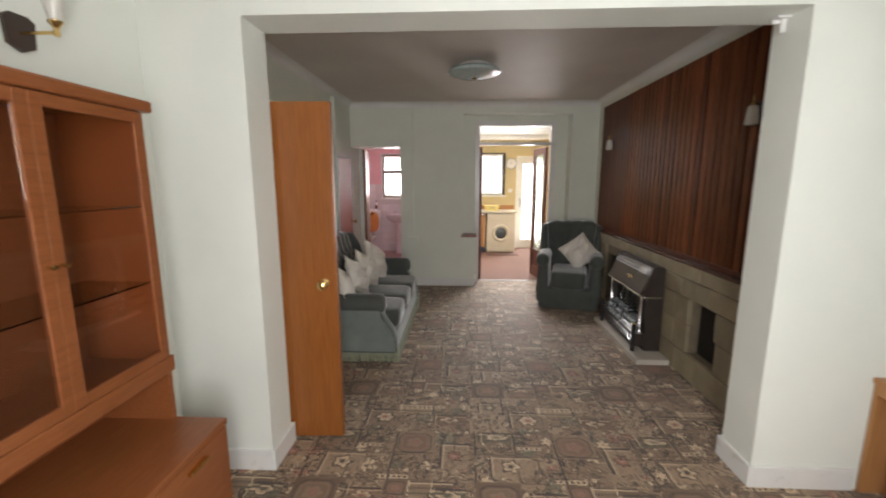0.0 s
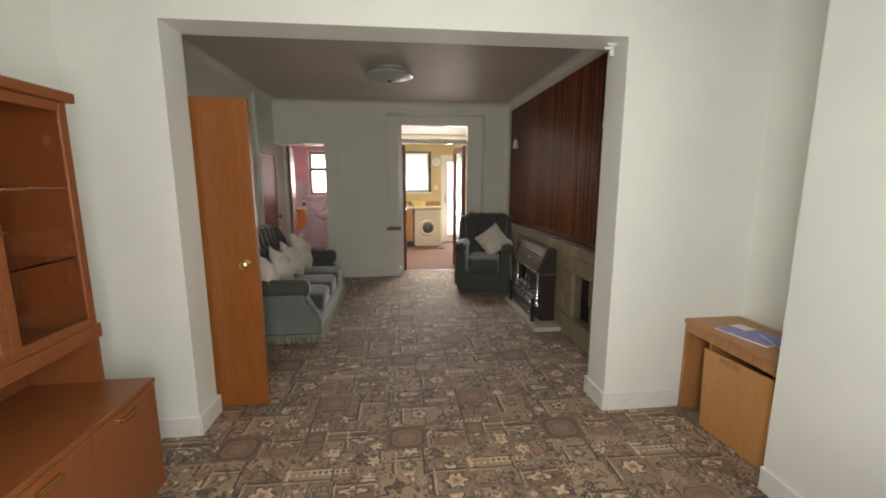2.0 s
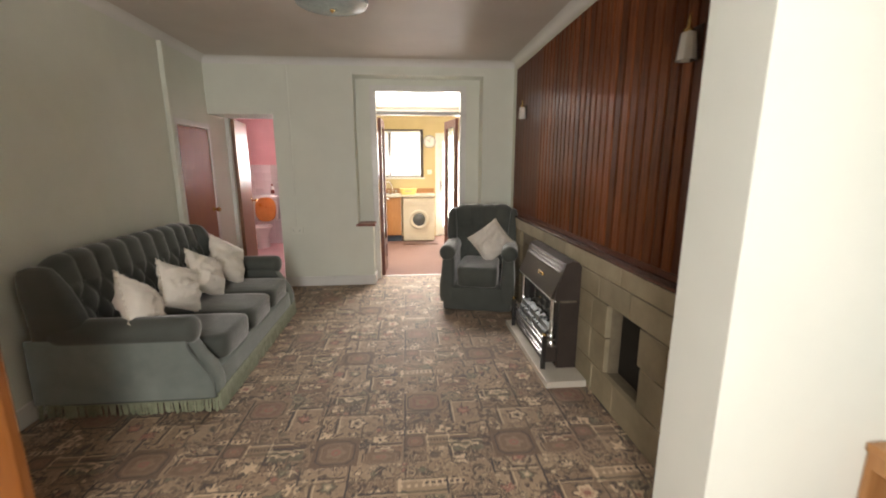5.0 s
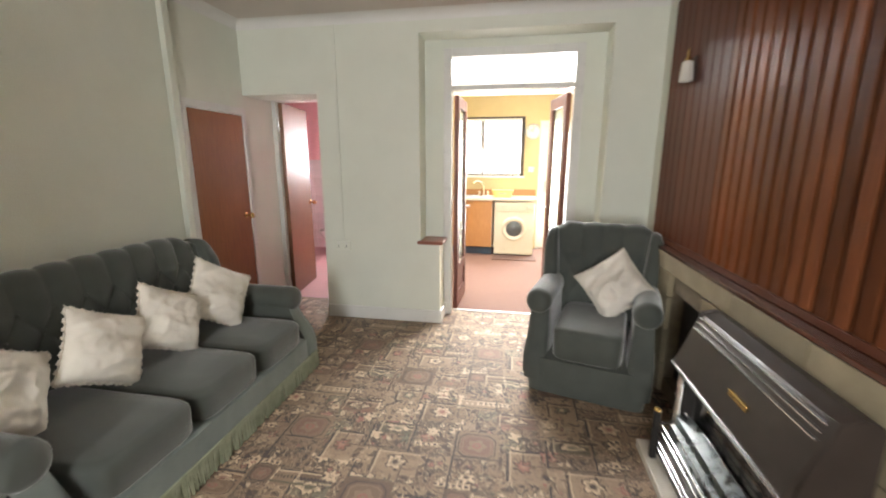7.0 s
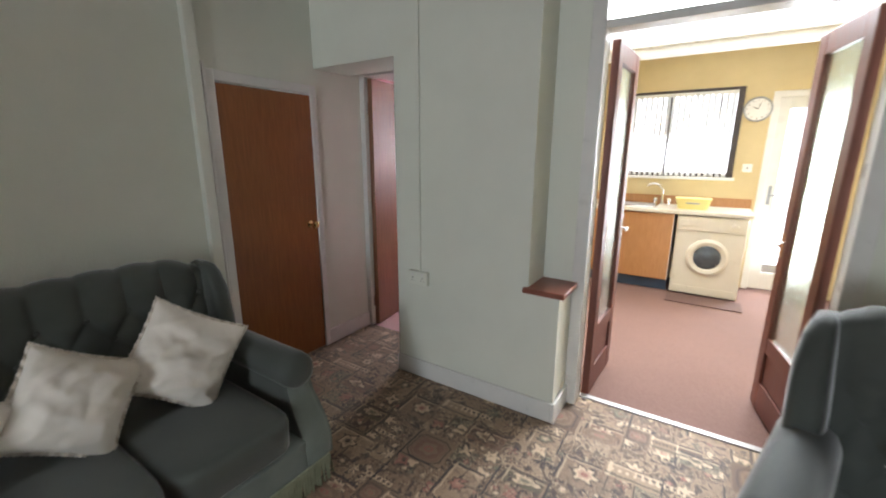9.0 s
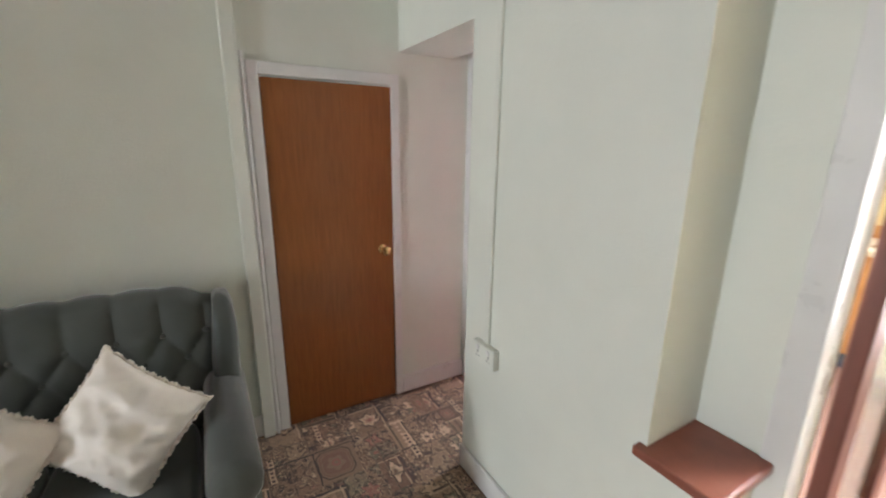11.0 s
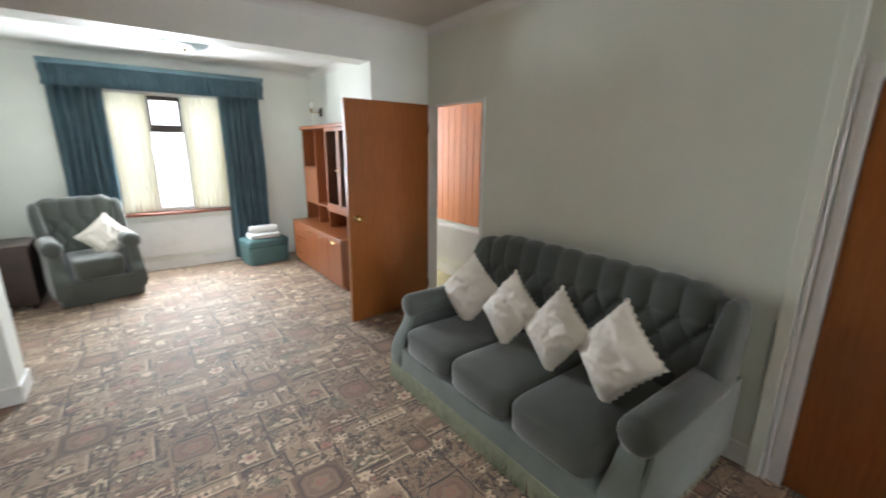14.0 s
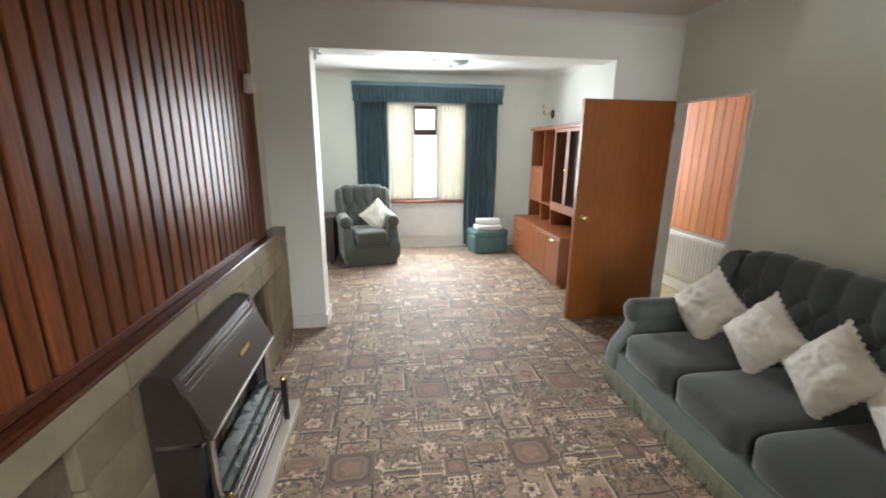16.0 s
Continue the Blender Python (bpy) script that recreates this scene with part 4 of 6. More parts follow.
def cushion(label, at, turn, size=0.40, seed=1, group="cream cushions"):
    """A soft square cushion with a lace edge; local x and y in its plane, z out of its face."""
    root = new("cushion")
    root.matrix_basis = Matrix.Translation(at) @ turn
    tagged(root, label, "cushion", group)
    rng = random.Random(seed)
    off = Vector((rng.uniform(0, 50), rng.uniform(0, 50), 0))

    def face(side):
        def f(u, v):
            a, b = 2 * u - 1, 2 * v - 1
            e = (1 - abs(a) ** 2.6) * (1 - abs(b) ** 2.6)
            pinch = 1 - 0.10 * (1 - abs(a) ** 2) * abs(b) ** 3 - 0.10 * (1 - abs(b) ** 2) * abs(a) ** 3
            x, y = a * size / 2 * pinch, b * size / 2 * pinch
            fold = noise.noise(Vector((x * 9, y * 5, side)) + off) * 0.036 + (0.35 - abs(noise.noise(Vector((x * 13 + y * 5, y * 8, side)) + off))) * 0.040
            fold += noise.noise(Vector((x * 34, y * 30, side)) + off) * 0.007 + (0.3 - abs(noise.noise(Vector((x * 11 - y * 9, y * 19 + x * 4, side * 2)) + off))) * 0.012
            return (x, y, side * (0.075 * max(e, 0) ** 0.55 + fold * max(e, 0) ** 0.4))
        return f
    bm = bmesh.new()
    sheet(bm, face(1), 44, 44)
    sheet(bm, face(-1), 44, 44)
    bmesh.ops.remove_doubles(bm, verts=bm.verts, dist=1e-5)
    part("cover", bm, CREAM, root, "", True)
    bm = bmesh.new()
    n = 120

    def ruff(u, v):
        s = u * 4
        k = int(s) % 4
        q = s - int(s)
        a, b = [(-1 + 2 * q, -1), (1, -1 + 2 * q), (1 - 2 * q, 1), (-1, 1 - 2 * q)][k]
        pinch = 1 - 0.10 * (1 - abs(a) ** 2) * abs(b) ** 3 - 0.10 * (1 - abs(b) ** 2) * abs(a) ** 3
        c = Vector((a, b, 0)).normalized()
        grow = 0.013 * v * (1 + 0.22 * math.sin(u * 2 * math.pi * 104))
        return Vector((a * size / 2 * pinch * 0.985, b * size / 2 * pinch * 0.985, 0.0)) + c * grow + Vector((0, 0, 0.009 * v * math.sin(u * 2 * math.pi * 37)))
    sheet(bm, ruff, 420, 3)
    ruffle = part("lace_trim", bm, LACE, root, "gathered cream lace edge", True)
    so = ruffle.modifiers.new("thickness", "SOLIDIFY")
    so.thickness = 0.003
    return root


def leaning(rz, back, spin):
    """A cushion stood on edge, facing rz (0 faces +x), leaning back by that angle and spun in its own plane."""
    return (Matrix.Rotation(radians(rz), 4, "Z") @ Matrix.Rotation(radians(90 - back), 4, "Y") @ Matrix.Rotation(radians(spin), 4, "Z"))


cushion("cream lace-edged cushion leaning on the sofa arm", (-0.955, 1.565, 0.615), leaning(14, 23, -36), 0.37, 1)
cushion("cream lace-edged cushion on the sofa", (-0.94, 1.97, 0.61), leaning(-4, 24, -30), 0.35, 2)
cushion("crumpled cream lace-edged cushion on the sofa", (-0.93, 2.33, 0.61), leaning(-8, 24, -30), 0.35, 3)
cushion("crumpled cream lace-edged cushion on the sofa", (-0.91, 2.70, 0.635), leaning(-14, 22, -34), 0.38, 4)
cushion("cream lace-edged cushion on the fireside armchair", (1.60, 3.26, 0.66), leaning(-110, 28, 40), 0.37, 5)
cushion("cream lace-edged cushion on the window armchair", (1.17, -2.02, 0.62), leaning(100, 25, 40), 0.37, 6)

# ---- doors ----


def knob_set(parent, x, y, z, ny, mat=BRASS, name="door_knob"):
    """A lever-less round knob on a rose, standing out along local y by ny."""
    bm = bmesh.new()
    lathe(bm, [(0.026, 0), (0.027, 0.004), (0.02, 0.009), (0.010, 0.014), (0.010, 0.034), (0.022, 0.042), (0.028, 0.054), (0.026, 0.066), (0.014, 0.074), (0.001, 0.076)], (x, y, z), (0, ny, 0), 20)
    return part(name, bm, mat, parent, "polished brass knob", True)


def flush_door(name, label, w, h, at, rz, knobs=True, hand=1, mat=None):
    """A plain flush door; the hinge edge is local x = 0, the leaf runs along +x, 40 mm thick about y = 0."""
    root = thing(name, label, "door", at, rz)
    leaf = part("leaf", B(0.002, w, -0.02, 0.02, 0.008, h, bevel=0.003), mat or TEAK_DOOR, root)
    part("lipping", B(w, w + 0.006, -0.0195, 0.0195, 0.008, h, bevel=0.002), mat or TEAK_DOOR, root)
    for z in (0.22, h - 0.22):
        part("hinge", rod(bmesh.new(), (0.0, 0.024 * hand, z - 0.045), (0.0, 0.024 * hand, z + 0.045), 0.006), CHROME, root)
    if knobs:
        knob_set(root, w - 0.065, 0.02, 0.975, 1)
        knob_set(root, w - 0.065, -0.02, 0.975, -1)
    return root


# hall door stands open into the room, square to its wall
flush_door("hall_door", "orange-brown veneered flush door standing open against the room", 0.86, 1.978, (-1.475, 0.274, 0), 2.6)
flush_door("cupboard_door", "orange-brown veneered flush cupboard door, closed", 0.645, 1.855, (XL - 0.012, CD0 + 0.053, 0), 90)
bd = flush_door("bathroom_door", "glossy orange-brown bathroom door standing open", 0.69, 2.035, (BD0 + 0.026, 4.475, 0), 98.5, True, 1, TEAK_GLOSS)


def glazed_door(name, label, w, h, at, rz, flip):
    """One leaf of the glazed kitchen doors: stiles, rails, a long reeded pane and two panels below."""
    root = thing(name, label, "door", at, rz, "glazed kitchen doors")
    s, t = 0.085, 0.021
    for x0, x1 in ((0.002, s), (w - s, w)):
        part("stile", B(x0, x1, -t, t, 0.01, h, bevel=0.004), RED_DOOR, root)
    for z0, z1 in ((0.01, 0.17), (0.36, 0.45), (h - 0.10, h)):
        part("rail", B(s, w - s, -t + 0.001, t - 0.001, z0, z1, bevel=0.003), RED_DOOR, root)
    part("panel", B(s, w - s, -0.008, 0.008, 0.17, 0.36), RED_DOOR, root)
    pane = part("pane", B(s, w - s, -0.003, 0.003, 0.45, h - 0.10), FROSTED, root, "reeded glass pane")
    pane.visible_shadow = False
    hx = w - s / 2
    for sy in (-1, 1):
        bm = bmesh.new()
        rod(bm, (hx, sy * t, 1.0), (hx, sy * (t + 0.04), 1.0), 0.008)
        rod(bm, (hx, sy * (t + 0.04), 1.0), (hx - 0.09, sy * (t + 0.045), 1.0), 0.008)
        box(bm, hx - 0.018, hx + 0.018, sy * t - 0.003, sy * t + 0.003, 0.92, 1.06)
        part("lever_handle", bm, CHROME, root, "chrome lever handle", True)
    return root


glazed_door("kitchen_door", "red-brown half-glazed door folded back into the kitchen", 0.515, 2.05, (KX0 + 0.025, 4.37, 0), 88, 1)
glazed_door("kitchen_door", "red-brown half-glazed door folded back into the kitchen", 0.515, 2.05, (KX1 - 0.025, 4.37, 0), 101, -1)

# ---- fireplace wall ----
surround = thing("fireplace_surround", "buff stone fireplace surround with a dark wooden ledge", "fireplace")
SX0, SX1, SZ = 1.885, XR - 0.002, 0.90
NICHES = ((0.87, 1.21, 0.20, 0.64), (2.68, 3.12, 0.10, 0.68))
bm = bmesh.new()
cuts = [YO + 0.002, 0.87, 1.21, 2.68, 3.12, 3.995]
for y0, y1 in zip(cuts, cuts[1:]):
    hole = [n for n in NICHES if abs(n[0] - y0) < 0.01]
    if hole:
        box(bm, SX0 + 0.03, SX1, y0, y1, 0, hole[0][2])
        box(bm, SX0 + 0.03, SX1, y0, y1, hole[0][3], SZ)
    else:
        box(bm, SX0 + 0.03, SX1, y0, y1, 0, SZ)
part("backing", bm, MORTAR, surround, "grey-brown mortar bed")
# thin black sheet at the back of each niche
for y0, y1, z0, z1 in NICHES:
    bm = bmesh.new()
    box(bm, SX1 - 0.006, SX1, y0 - 0.01, y1 + 0.01, z0 - 0.01, z1 + 0.01)
    part("niche_lining", bm, BLACK, surround, "black back of the log niche")
rng = random.Random(11)
courses = [0.0, 0.2, 0.43, 0.64, 0.79, SZ]
for k, (z0, z1) in enumerate(zip(courses, courses[1:])):
    y = YO + 0.002
    while y < 3.99:
        w = rng.uniform(0.24, 0.52) if k < 4 else rng.uniform(0.5, 0.9)
        y2 = min(y + w, 3.995)
        if 3.995 - y2 < 0.15:
            y2 = 3.995
        for n in NICHES:
            if z1 > n[2] + 0.03 and z0 < n[3] - 0.03:
                if y < n[0] < y2 and y < n[0] - 0.02:
                    y2 = n[0]
                elif n[0] - 0.02 <= y < n[1]:
                    y = n[1]
                    y2 = max(y2, y + 0.2)
        proud = rng.uniform(0.0, 0.005)
        if y2 - y > 0.03:
            bm = B(SX0 - proud, SX0 + 0.034, y + 0.003, y2 - 0.003, z0 + 0.003, z1 - 0.003, bevel=0.004, seg=1)
            for v in bm.verts:
                v.co.y += rng.uniform(-0.002, 0.002)
                v.co.z += rng.uniform(-0.002, 0.002) if z0 + 0.02 < v.co.z < z1 else 0
            part("stone", bm, STONE, surround)
        y = y2
part("ledge", B(SX0 - 0.006, XR - 0.003, YO + 0.004, 3.996, SZ, SZ + 0.02, bevel=0.004), LEDGE, surround, "dark red varnished wooden ledge")

panelling = thing("wall_panelling", "dark red varnished slatted timber panelling above the fireplace", "panelling")
PY0, PY1, PZ0, PZ1, PX = 0.55, 3.71, SZ + 0.055, 2.50, 1.955
# darker than the slats so the gaps between them look deep
part("backboard", B(PX, XR - 0.002, PY0, PY1, PZ0, PZ1), MAHOGANY_DARK, panelling, "backing board with the groove shade in its dark colour")
part("bottom_rail", B(PX - 0.014, XR - 0.002, PY0, PY1, SZ + 0.021, PZ0, bevel=0.004), DARK_RED, panelling, "plain dark red bottom rail")
y = PY0
edges = []
while y < 0.70:
    edges.append((y, y + 0.11, 0.003))
    y += 0.114
y0s = y
while y < 2.86:
    edges.append((y, y + 0.064, 0.022))
    y += 0.0835
while y < PY1 - 0.02:
    edges.append((y, min(y + 0.10, PY1), 0.003))
    y += 0.103
for y0, y1, gap in edges:
    flat = gap < 0.01
    part("slat" if not flat else "board", B(PX - (0.008 if flat else 0.015), PX + 0.001, y0 + 0.001, min(y1, PY1), PZ0 + 0.001, PZ1 - 0.001, bevel=0.003, seg=1), MAHOGANY if not flat else DARK_RED, panelling)

# hearth slab and gas fire
hearth = thing("hearth", "pale stone hearth slab on the carpet", "hearth")
part("slab", B(1.60, 1.878, 1.40, 2.53, 0.0, 0.047, bevel=0.006), HEARTH, hearth)
fire = thing("gas_fire", "dark brown enamelled gas fire with chrome trim on the hearth", "gas fire", (0, 0, 0))
F0, F1, FB = 1.58, 2.40, 1.872     # ends along the wall, back
side = [(FB, 0.05), (FB, 0.79), (1.855, 0.815), (1.82, 0.825), (1.765, 0.81), (1.70, 0.60), (1.70, 0.56), (1.735, 0.545), (1.735, 0.05)]
for y0, y1 in ((F0, F0 + 0.035), (F1 - 0.035, F1)):
    part("side_panel", prism(bmesh.new(), side, y0, y1, "y"), FIRE_BROWN, fire)
    part("side_strip", B(1.70, 1.855, y0 - 0.003 if y0 == F0 else y1 - 0.02, y0 + 0.02 if y0 == F0 else y1 + 0.003, 0.535, 0.55, bevel=0.003), CHROME, fire, "chrome strip")
part("top", prism(bmesh.new(), [(FB, 0.6), (FB, 0.79), (1.855, 0.815), (1.82, 0.823), (1.765, 0.807), (1.775, 0.6)], F0 + 0.035, F1 - 0.035, "y"), FIRE_BROWN, fire)
hood = part("hood", prism(bmesh.new(), [(1.768, 0.80), (1.79, 0.79), (1.715, 0.565), (1.672, 0.562), (1.672, 0.572)], F0 + 0.012, F1 - 0.012, "y"), FIRE_PANEL, fire, "bronze metal sloping hood")
part("hood_edge", B(1.664, 1.702, F0 + 0.004, F1 - 0.004, 0.552, 0.566, bevel=0.004), CHROME, hood, "chrome edge strip")
for k in range(3):
    z, x = 0.79 - 0.024 * k, 1.763 - 0.0095 * k
    part("louvre", B(x - 0.012, x + 0.006, F0 + 0.03, F1 - 0.03, z - 0.0025, z + 0.0025, bevel=0.001), CHROME, hood, "chrome louvre strip")
part("badge", B(1.698, 1.712, 1.86, 1.97, 0.652, 0.676, bevel=0.003), BRASS, hood, "gilt maker's badge")
part("firebox", boxes((1.80, FB, F0 + 0.04, F1 - 0.04, 0.05, 0.6), (1.735, 1.80, F0 + 0.036, F0 + 0.12, 0.05, 0.56), (1.735, 1.80, F1 - 0.12, F1 - 0.036, 0.05, 0.56)), BLACK, fire, "black firebox")
# radiants in a dark grey ceramic colour
for k in range(4):
    y0 = F0 + 0.16 + k * 0.12
    spine = part("radiant", B(1.79, 1.802, y0 + 0.037, y0 + 0.048, 0.24, 0.49), DARK_CERAMIC, fire, "dark grey ceramic radiant")
    for j in range(7):
        part("bar", B(1.783, 1.789, y0, y0 + 0.085, 0.25 + j * 0.035, 0.27 + j * 0.035), DARK_CERAMIC, spine)
for y in (F0 + 0.055, F1 - 0.055):
    bm = bmesh.new()
    lathe(bm, [(0.03, 0.0), (0.03, 0.03), (0.022, 0.04), (0.022, 0.07), (0.028, 0.08), (0.018, 0.10), (0.016, 0.36)], (1.705, y, 0.19), (0, 0, 1), 18)
    part("chrome_column", bm, CHROME, fire, "", True)
part("lens_reflector", prism(bmesh.new(), [(1.66, 0.205), (1.655, 0.225), (1.672, 0.232), (1.672, 0.275), (1.692, 0.282), (1.692, 0.325), (1.742, 0.345), (1.742, 0.205)], F0 + 0.07, F1 - 0.07, "y"), LENS_METAL, fire, "stepped polished chrome reflector")
part("glass_front", B(1.752, 1.756, F0 + 0.12, F1 - 0.12, 0.335, 0.56), GLASS, fire, "clear glass panel")
part("tray", boxes((1.645, 1.74, F0 + 0.02, F1 - 0.02, 0.085, 0.20), bevel=0.006), FIRE_BROWN, fire)
for z, x in ((0.215, 1.65), (0.255, 1.648), (0.165, 1.642), (0.13, 1.642)):
    bm = bmesh.new()
    rod(bm, (x, F0 + 0.03, z), (x, F1 - 0.03, z), 0.0055)
    if z > 0.2:
        rod(bm, (x, F0 + 0.03, z), (1.74, F0 + 0.03, z), 0.0055)
        rod(bm, (x, F1 - 0.03, z), (1.74, F1 - 0.03, z), 0.0055)
    part("guard_rail", bm, CHROME, fire, "", True)
part("reflector", B(1.67, 1.78, F0 + 0.06, F1 - 0.06, 0.201, 0.207), CHROME, fire, "polished reflector plate")
for y in (F0 + 0.006, F1 - 0.006):
    bm = bmesh.new()
    box(bm, 1.622, 1.652, y - 0.013, y + 0.013, 0.047, 0.30, bevel=0.004)
    post = part("post", bm, BLACK, fire)
    part("finial", lathe(bmesh.new(), [(0.016, 0), (0.018, 0.006), (0.014, 0.014), (0.001, 0.018)], (1.637, y, 0.30), (0, 0, 1), 14), BRASS, post, "brass cap", True)

# ---- wall lights and ceiling lamps ----


def panel_light(label, at, rz):
    """A lantern-like wall light close to the wall: dark plate, brass finial and a ribbed glass shade; the wall is at local y = 0."""
    root = thing("wall_light", label, "wall light", at, rz, "panelling lights")
    part("back_plate", B(-0.04, 0.04, -0.012, 0, -0.07, 0.07, bevel=0.005), MAHOGANY_DARK, root, "dark wooden back plate")
    bm = bmesh.new()
    rod(bm, (0, -0.01, 0.045), (0, -0.042, 0.06), 0.006)
    lathe(bm, [(0.016, 0.046), (0.020, 0.054), (0.010, 0.066), (0.006, 0.08), (0.009, 0.09), (0.001, 0.118)], (0, -0.042, 0), (0, 0, 1), 16)
    part("bracket", bm, BRASS, root, "brass bracket with a finial", True)
    part("shade", lathe(bmesh.new(), [(0.016, 0.048), (0.031, 0.040), (0.035, 0.0), (0.041, -0.068), (0.038, -0.068), (0.030, 0.03)], (0, -0.042, 0), (0, 0, 1), 8), SHADE, root, "faceted frosted glass shade")
    return root


for yy, zz in ((0.77, 1.97), (3.30, 2.0)):
    panel_light("frosted glass wall light on the timber panelling", (PX - 0.009, yy, zz), -90)


def unit_light(label, at, rz):
    """An upright wall light: dark shield plate, brass arm and a narrow glass cone; the wall is at local y = 0."""
    root = thing("wall_light", label, "wall light", at, rz, "front room wall lights")
    part("back_plate", prism(bmesh.new(), [(-0.052, 0.045), (-0.03, 0.06), (0.03, 0.06), (0.052, 0.045), (0.045, -0.04), (0.0, -0.062), (-0.045, -0.04)], -0.014, 0, "y"), DARK_WOOD, root, "dark wooden shield plate")
    bm = bmesh.new()
    rod(bm, (0, -0.012, 0.0), (0, -0.14, 0.0), 0.006)
    rod(bm, (0, -0.14, -0.012), (0, -0.14, 0.02), 0.009)
    lathe(bm, [(0.010, 0.015), (0.020, 0.03), (0.022, 0.036), (0.014, 0.036)], (0, -0.14, 0), (0, 0, 1), 16)
    part("bracket", bm, BRASS, root, "brass arm and cup", True)
    part("shade", lathe(bmesh.new(), [(0.012, 0.034), (0.020, 0.05), (0.027, 0.09), (0.034, 0.13), (0.031, 0.13), (0.018, 0.05)], (0, -0.14, 0), (0, 0, 1), 20), SHADE, root, "narrow frosted glass cone", True)
    return root


for yy in (-2.27, -0.55):
    unit_light("small glass wall light above the wall unit", (XF + 0.001, yy, 2.05), 90)


def dish_lamp(label, at, r, drop=0.025):
    root = thing("ceiling_lamp", label, "ceiling lamp", at)
    part("ceiling_plate", lathe(bmesh.new(), [(r * 0.6, drop), (r * 0.72, -0.012), (r * 0.68, -0.03)], (0, 0, 0)), WHITE_METAL, root, "", True)
    prof = [(r * 0.93, -0.02), (r, -0.036), (r * 0.97, -0.055), (r * 0.72, -0.077), (r * 0.35, -0.088), (0.012, -0.09)]
    shade = part("shade", lathe(bmesh.new(), prof, (0, 0, 0), (0, 0, 1), 40), LAMP_GLASS, root, "pressed glass dish shade", True)
    part("finial", lathe(bmesh.new(), [(0.016, -0.088), (0.018, -0.097), (0.007, -0.108), (0.001, -0.112)], (0, 0, 0), (0, 0, 1), 16), BRASS, shade, "small brass finial", True)
    for k in range(20):
        a = 2 * math.pi * k / 20
        part("rib", rod(bmesh.new(), (0.03 * math.cos(a), 0.03 * math.sin(a), -0.0895), (r * 0.95 * math.cos(a), r * 0.95 * math.sin(a), -0.0575), 0.0035, seg=6), LAMP_GLASS, shade)
    return root


dish_lamp("round pressed-glass ceiling lamp in the back room", (0.21, 2.16, H - 0.025), 0.25)
dish_lamp("round pressed-glass ceiling lamp in the front room", (0.31, -1.05, HF - 0.07), 0.20, 0.07)

# ---- wall unit in the front room ----
U0, U1, UB, UF, UT = -2.12, -0.47, -1.385, -0.85, 0.60    # ends, back, base front, base top
unit = thing("wall_unit", "teak veneered wall unit with glazed doors, drawers and a drop flap", "wall unit")
part("base_carcass", boxes((UB, UF - 0.02, U0, U1, 0.05, UT - 0.025), (UB + 0.02, UF - 0.06, U0 + 0.02, U1 - 0.02, 0, 0.05)), UNIT_WOOD, unit)
part("base_top", B(UB, UF, U0 - 0.003, U1 + 0.003, UT - 0.025, UT, bevel=0.004), UNIT_WOOD, unit)
yd, yn = U0 + 0.46, -1.29            # section edges: drop flap, open bay, glazed doors
for k in range(3):
    z0, z1 = 0.07 + k * 0.165, 0.225 + k * 0.165
    dr = part("drawer_front", B(UF - 0.02, UF - 0.002, U0 + 0.004, yd - 0.003, z0, z1, bevel=0.003), UNIT_WOOD, unit)
    part("pull", boxes((UF - 0.003, UF + 0.016, U0 + 0.19, U0 + 0.27, z1 - 0.06, z1 - 0.048), bevel=0.003), BRASS, dr, "brass pull")
dw = (U1 - yd) / 3
for k in range(3):
    y0 = yd + k * dw
    dr = part("base_door", B(UF - 0.02, UF - 0.002, y0 + 0.003, y0 + dw - 0.003, 0.07, UT - 0.03, bevel=0.003), UNIT_WOOD, unit)
    part("pull", B(UF - 0.003, UF + 0.016, y0 + dw / 2 - 0.05, y0 + dw / 2 + 0.05, UT - 0.075, UT - 0.06, bevel=0.003), BRASS, dr, "brass pull")
VX, V0, V1 = -1.06, 0.86, 1.83       # upper front, glazed part from V0 to V1
part("back_panel", B(UB, UB + 0.012, U0, U1, UT, V1 - 0.031), UNIT_BACK, unit, "dark back panel")
for y0 in (U0, yd - 0.011, yn - 0.011, U1 - 0.022):
    part("upright", B(UB + 0.012, VX, y0, y0 + 0.022, UT, V1 - 0.03), UNIT_WOOD, unit)
part("shelf", B(UB + 0.012, VX, U0 + 0.022, U1 - 0.022, V0 - 0.022, V0), UNIT_WOOD, unit)
part("lower_back", B(UB + 0.02, UB + 0.032, yd + 0.012, U1 - 0.024, UT, V0 - 0.022), UNIT_WOOD, unit)
part("shelf_rail", B(VX - 0.001, VX + 0.018, yn, U1, V0 - 0.05, V0 + 0.012, bevel=0.003), UNIT_WOOD, unit)
part("cornice", B(UB, VX + 0.035, U0 - 0.012, U1 + 0.012, V1 - 0.03, V1 + 0.012, bevel=0.008), UNIT_WOOD, unit, "moulded teak cornice")
part("shelf", B(UB + 0.012, VX - 0.01, U0 + 0.022, yd - 0.012, 1.30, 1.32), UNIT_WOOD, unit)
flap = part("drop_flap", B(VX - 0.018, VX, U0 + 0.023, yd - 0.012, V0 + 0.002, 1.30, bevel=0.003), UNIT_WOOD, unit)
part("pull", B(VX, VX + 0.014, U0 + 0.2, U0 + 0.26, 1.25, 1.262, bevel=0.003), BRASS, flap, "brass pull")
